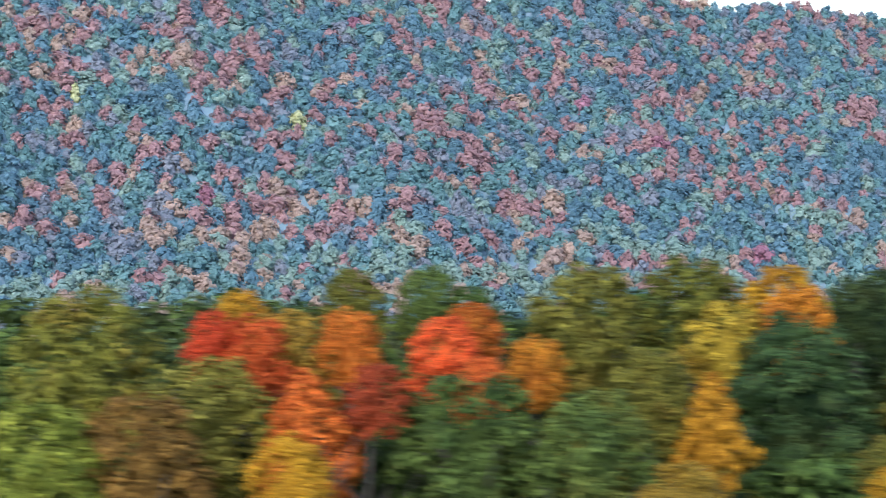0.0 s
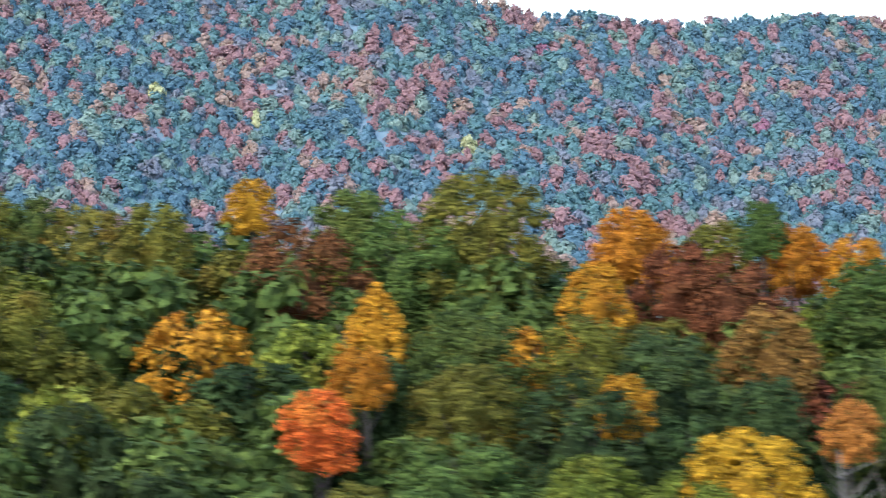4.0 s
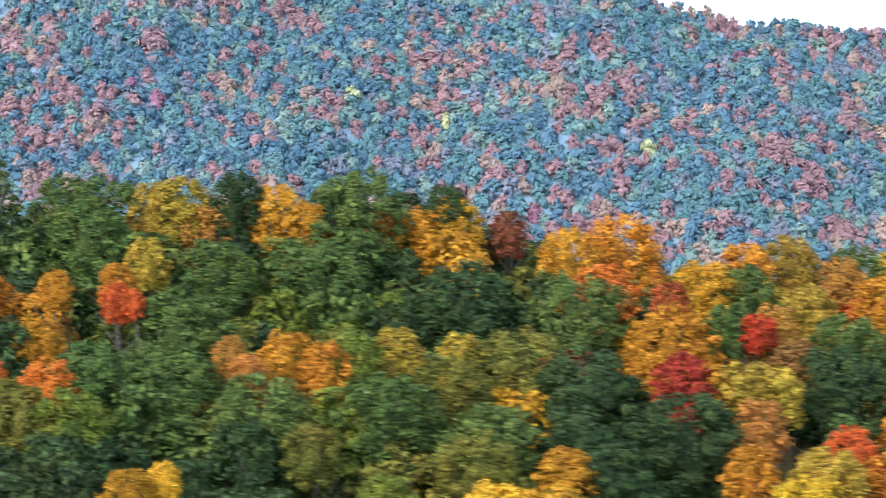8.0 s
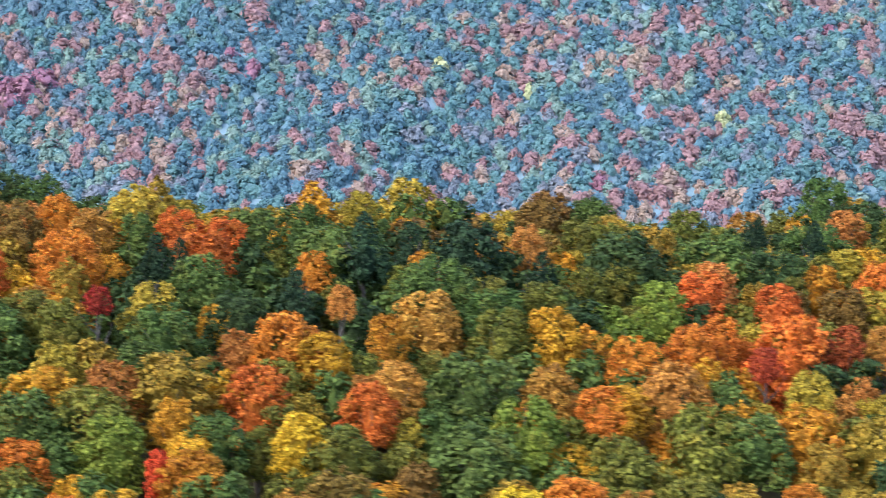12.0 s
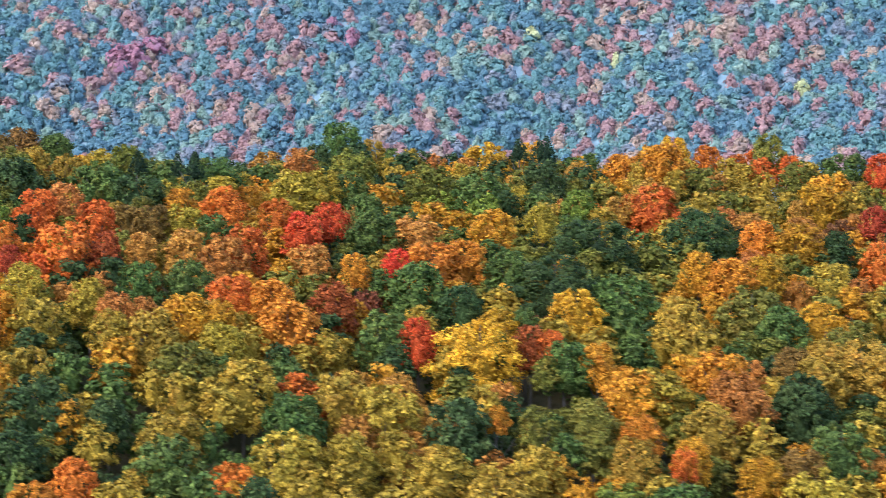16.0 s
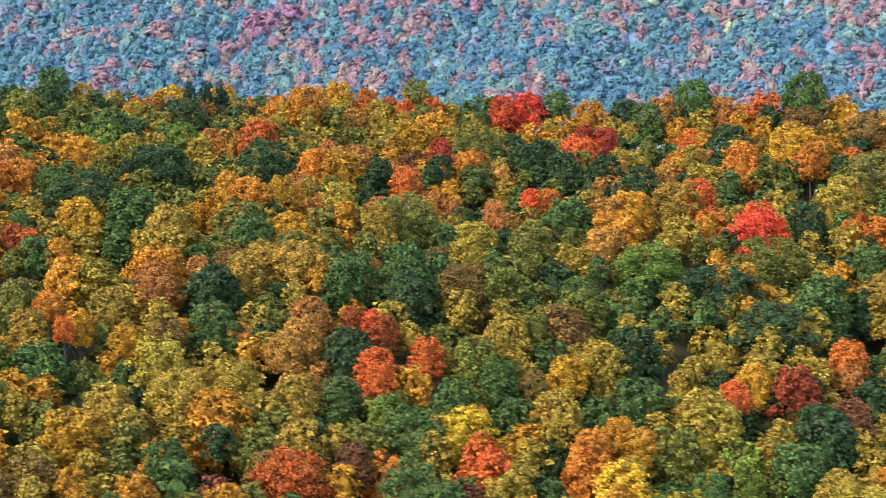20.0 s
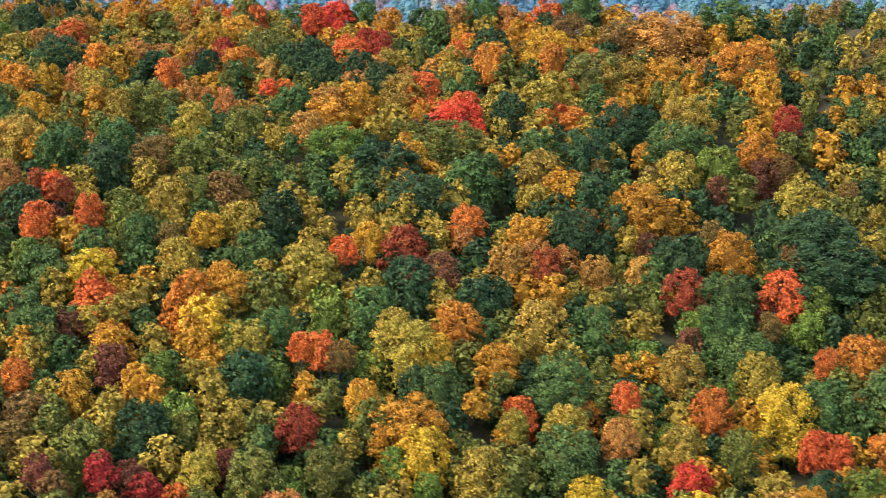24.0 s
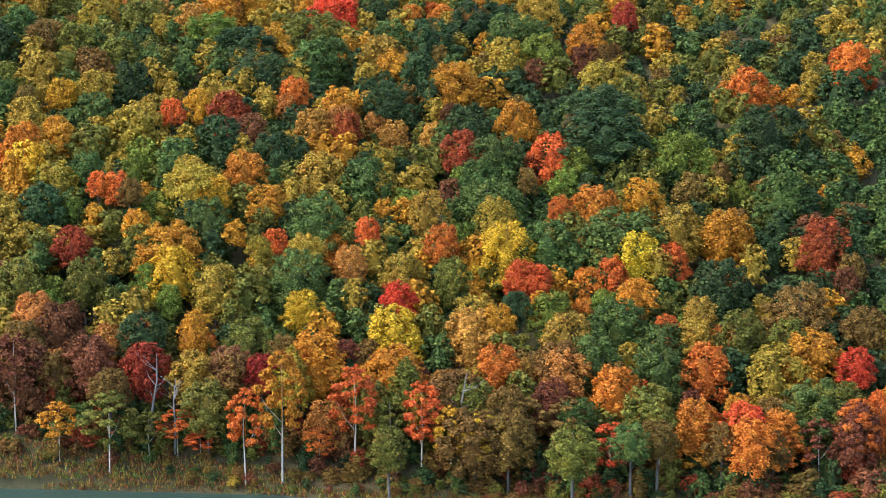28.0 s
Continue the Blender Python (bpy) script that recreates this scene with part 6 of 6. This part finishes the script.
far_tree(-823, 1299, 6.7, 11.3, 4)
far_tree(-632, 1430, 8.1, 15.5, 3)
far_tree(-649, 1304, 7.6, 18.0, 4)
far_tree(-622, 1374, 7.1, 15.0, 3)
far_tree(-600, 1355, 7.0, 18.4, 6)
far_tree(-907, 1365, 12.6, 16.0, 3)
far_tree(-899, 1401, 12.8, 16.2, 3)
far_tree(-816, 1390, 14.5, 19.7, 3)
far_tree(-773, 1417, 8.3, 15.9, 3)
far_tree(-754, 1479, 6.4, 24.5, 3)
far_tree(-791, 1280, 7.7, 11.0, 3)
far_tree(-814, 1260, 7.7, 18.3, 3)
far_tree(-478, 1315, 9.2, 10.5, 6)
far_tree(-706, 1256, 7.4, 14.2, 4)
far_tree(-671, 1460, 8.4, 15.9, 4)
far_tree(-916, 1265, 13.1, 20.8, 5)
far_tree(-927, 1238, 15.1, 16.5, 5)
far_tree(-822, 1218, 7.4, 11.8, 6)
far_tree(-812, 1250, 12.5, 27.8, 4)
far_tree(-974, 1186, 12.9, 16.4, 3)
far_tree(-978, 1244, 13.3, 16.8, 3)
far_tree(-931, 1312, 13.4, 21.3, 3)
far_tree(-955, 1289, 11.2, 17.0, 3)
far_tree(-937, 1188, 12.7, 16.2, 4)
far_tree(-892, 1168, 10.3, 15.7, 3)
far_tree(-654, 1224, 7.8, 11.2, 6)
far_tree(-1020, 1207, 9.2, 22.0, 3)
far_tree(-920, 1247, 13.6, 21.5, 5)
far_tree(-946, 1190, 11.2, 17.0, 3)
far_tree(-1004, 1102, 8.8, 12.6, 4)
far_tree(-924, 1230, 9.0, 21.4, 3)
far_tree(-1050, 1164, 9.2, 13.1, 6)


for attempt in range(80000):
    x = random.uniform(-1250, -10)
    s = random.uniform(np.interp(x, (-1250, -1080, -820, -600, -140, -40), (1560, 1510, 1440, 1335, 1335, 1640)), min(1668 + (min(float(far_crest(x)), 40.0) + 82) / 0.42, np.interp(x, (-1240, -1040), (1720, 1900))))
    y = s + 0.45 * x
    kx, ky = int(x // 12), int(y // 12)
    if any(math.hypot(a - x, b - y) < 7.6 for i in (-1, 0, 1) for j in (-1, 0, 1) for a, b in FAR_AT.get((kx + i, ky + j), ())):
        continue
    n = noise.noise((x * 0.012, y * 0.012, 5.0)) + 0.4 * noise.noise((x * 0.04, y * 0.04, 1.0))
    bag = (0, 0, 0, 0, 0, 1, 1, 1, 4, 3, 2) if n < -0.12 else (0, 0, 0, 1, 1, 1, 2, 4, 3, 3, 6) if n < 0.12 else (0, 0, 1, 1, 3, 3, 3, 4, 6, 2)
    # lower slope: thicker haze painted by drawing from the paler colours
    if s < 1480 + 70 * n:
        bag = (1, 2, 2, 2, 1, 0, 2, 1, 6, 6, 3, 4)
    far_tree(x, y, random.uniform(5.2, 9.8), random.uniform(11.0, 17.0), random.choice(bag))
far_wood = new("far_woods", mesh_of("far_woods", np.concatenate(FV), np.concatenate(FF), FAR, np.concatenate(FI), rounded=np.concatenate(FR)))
tagged(far_wood, "distant wooded hillside in blue-green, rose, pale yellow autumn leaves, painted hazy", "woods", kind="stuff")

# ---- the pond and its bank ----
wm, wnodes, wlinks, wp = nodes_of("pond_water")
wp.inputs["Base Color"].default_value = (0.030, 0.062, 0.048, 1)
wp.inputs["Roughness"].default_value = 0.3
wp.inputs["Specular IOR Level"].default_value = 0.35
wgeo, wnoi, wbump = wnodes.new("ShaderNodeNewGeometry"), wnodes.new("ShaderNodeTexNoise"), wnodes.new("ShaderNodeBump")
wnoi.inputs["Scale"].default_value, wnoi.inputs["Detail"].default_value = 1.3, 4
wbump.inputs["Strength"].default_value, wbump.inputs["Distance"].default_value = 0.5, 0.15
wlinks.new(wgeo.outputs["Position"], wnoi.inputs["Vector"]), wlinks.new(wnoi.outputs["Fac"], wbump.inputs["Height"]), wlinks.new(wbump.outputs[0], wp.inputs["Normal"])
pv = [(-2800, -2990, -114.5), (2800, -2990, -114.5), (2800, 405, -114.5), (400, 400, -114.5), (300, 330, -114.5), (60, 140, -114.5), (-2800, -2340, -114.5)]
pond = new("water", bpy.data.meshes.new("water"))
bm = bmesh.new()
bm.faces.new([bm.verts.new(p) for p in pv])
bm.to_mesh(pond.data)
bm.free()
pond.data.materials.append(wm)
tagged(pond, "still dark green pond at the foot of the wood", "water", kind="structure")


def tufts(name, count, lo, hi, size, mats, label):
    """Grass and weeds on the bank as joined blades, three or four to a tuft."""
    V, F, I, n = [], [], [], 0
    for _ in range(count):
        x = random.uniform(96, 236)
        y = edge_line(x) + random.uniform(lo, hi)
        z = float(height(x, y))
        if z < -114.45 or z > -109:
            continue
        k = random.randrange(len(mats))
        for b in range(5):
            a, hgt, w = random.uniform(0, 6.28), size * random.uniform(0.5, 1.3), size * random.uniform(0.10, 0.22)
            ox, oy = x + random.uniform(-0.4, 0.4), y + random.uniform(-0.4, 0.4)
            lx, ly = random.uniform(-0.35, 0.35) * size, random.uniform(-0.35, 0.35) * size
            V += [(ox - math.cos(a) * w, oy - math.sin(a) * w, z - 0.05), (ox + math.cos(a) * w, oy + math.sin(a) * w, z - 0.05), (ox + lx, oy + ly, z + hgt)]
            F.append((n, n + 1, n + 2))
            I.append(k)
            n += 3
    ob = new(name, mesh_of(name, V, F, mats, I))
    return tagged(ob, label, "grass", kind="stuff")


tufts("bank_grass", 9500, -11, 1, 0.55, [LEAF["O"][0], LEAF["U"][0], LEAF["M"][0], LEAF["U"][0], LEAF["M"][0], LEAF["G"][0]], "tall olive and rust-coloured grass on the pond bank")


BUSH = crowns("bush", 5, 14, 800, 0.40, 0.085, dome)


def shrub(x, y, r, h, colour):
    root = new("shrub")
    root.matrix_basis = pose(x, y, float(height(x, y)) - 0.05, 0, 0, random.uniform(0, 360))
    tagged(root, f"low {LEAF[colour][1]} leafy shrub at the edge of the wood", "shrub", "shrubs along the pond")
    stem = new("stem", random.choice(TRUNK))
    stem.parent, stem.scale = root, (h * 1.1, h * 1.1, h * 0.9)
    leaves = new("leaves", random.choice(BUSH))
    leaves.parent, leaves.scale, leaves.location = root, (r, r, h * 0.95), (0, 0, h * 0.05)
    leaves.material_slots[0].link = "OBJECT"
    leaves.material_slots[0].material = LEAF[colour][0]


for i in range(70):
    x = 108 + i * 1.7 + random.uniform(-1, 1)
    shrub(x, edge_line(x) + random.uniform(-5.0, 0.5), random.uniform(0.6, 1.4), random.uniform(0.7, 2.0), random.choice("OOUUUMMGYD"))


for i in range(120):
    x = random.uniform(104, 224)
    shrub(x, edge_line(x) + random.uniform(-4.2, 3.0), random.uniform(0.8, 1.6), random.uniform(1.2, 2.6), random.choice("MMUUDOMOU"))


for i in range(105):
    x = random.uniform(104, 224)
    shrub(x, edge_line(x) + random.uniform(4.0, 12), random.uniform(1.6, 2.8), random.uniform(3.0, 6.5), random.choice("OOUUMMGGDDC"))


UV, UF, UI, under = [], [], [], 0
for i in range(1500):
    x = random.uniform(100, 226) if i < 500 else random.uniform(50, 226) if i < 1150 else random.uniform(-420, -200)
    v, f = BASE[random.randrange(6)]
    y, r, h = edge_line(x) + random.uniform(0.0, 20), random.uniform(1.2, 2.3), random.uniform(1.6, 4.4)
    if i >= 500:
        y = random.uniform(edge_line(x) + 18, min(edge_line(x) + 130, crest(x))) if x > 0 else crest(x) + random.uniform(-22, 16)
        r, h = random.uniform(2.2, 3.4), random.uniform(4.5, 8.0)
    UV.append(v * (r, r, h) + (x, y, float(height(x, y)) - 0.1))
    UF.append(f + under)
    UI.append(np.full(len(f), LEAF_ORDER.index(random.choice("DDDGOUMMUC" if i < 500 else "DDDGGO"))))
    under += len(v)
brush = new("undergrowth", mesh_of("undergrowth", np.concatenate(UV), np.concatenate(UF), [LEAF[k][0] for k in LEAF_ORDER], np.concatenate(UI)))
tagged(brush, "dark green and maroon bushes and saplings under the trees", "undergrowth", kind="stuff")


def snag(x, y, h, lean, label):
    """A dead tree: a pale bare trunk with broken limbs."""
    root = new("dead_tree")
    root.matrix_basis = pose(x, y, float(height(x, y)) - 0.2, lean, 0, random.uniform(0, 360))
    tagged(root, label, "dead tree", "bare dead trees in the wood")
    bole = new("trunk", random.choice(SNAG))
    bole.parent, bole.scale = root, (h, h, h)


def limb_mesh(rng):
    V, F = tube([(0, 0, -0.03), (0.01, 0.0, 0.35), (-0.01, 0.015, 0.7), (0.015, 0.0, 1.0)], [0.017, 0.013, 0.009, 0.003], 7)
    for i in range(9):
        a, z, g = rng.uniform(0, 6.28), rng.uniform(0.45, 0.92), rng.uniform(0.10, 0.24)
        c, s_ = math.cos(a), math.sin(a)
        w, u = tube([(0, 0, z), (c * g * 0.5, s_ * g * 0.5, z + g * 0.25), (c * g, s_ * g, z + g * rng.uniform(0.4, 0.9))], [0.006, 0.004, 0.0012], 4)
        F = np.concatenate([F, u + len(V)])
        V = np.concatenate([V, w])
    return mesh_of("bare_trunk", V, F, [DEADWOOD], smooth=True)


SNAG = [limb_mesh(RNG) for _ in range(3)]
snag(-283.7, 76.2, 11.5, 4, "grey bare dead tree with a forked trunk among green crowns")
snag(-255.5, 94.5, 11.8, -5, "grey bare dead tree with broken twigs among green crowns")
snag(144.5, 167.0, 12.0, 12, "pale broken dead trunk leaning at the wood's edge")
snag(139.5, 166.0, 13.0, -8, "pale dead trunk standing at the wood's edge")
snag(171.7, 197.5, 14.0, 7, "grey bare branches of a dead tree above the bank")
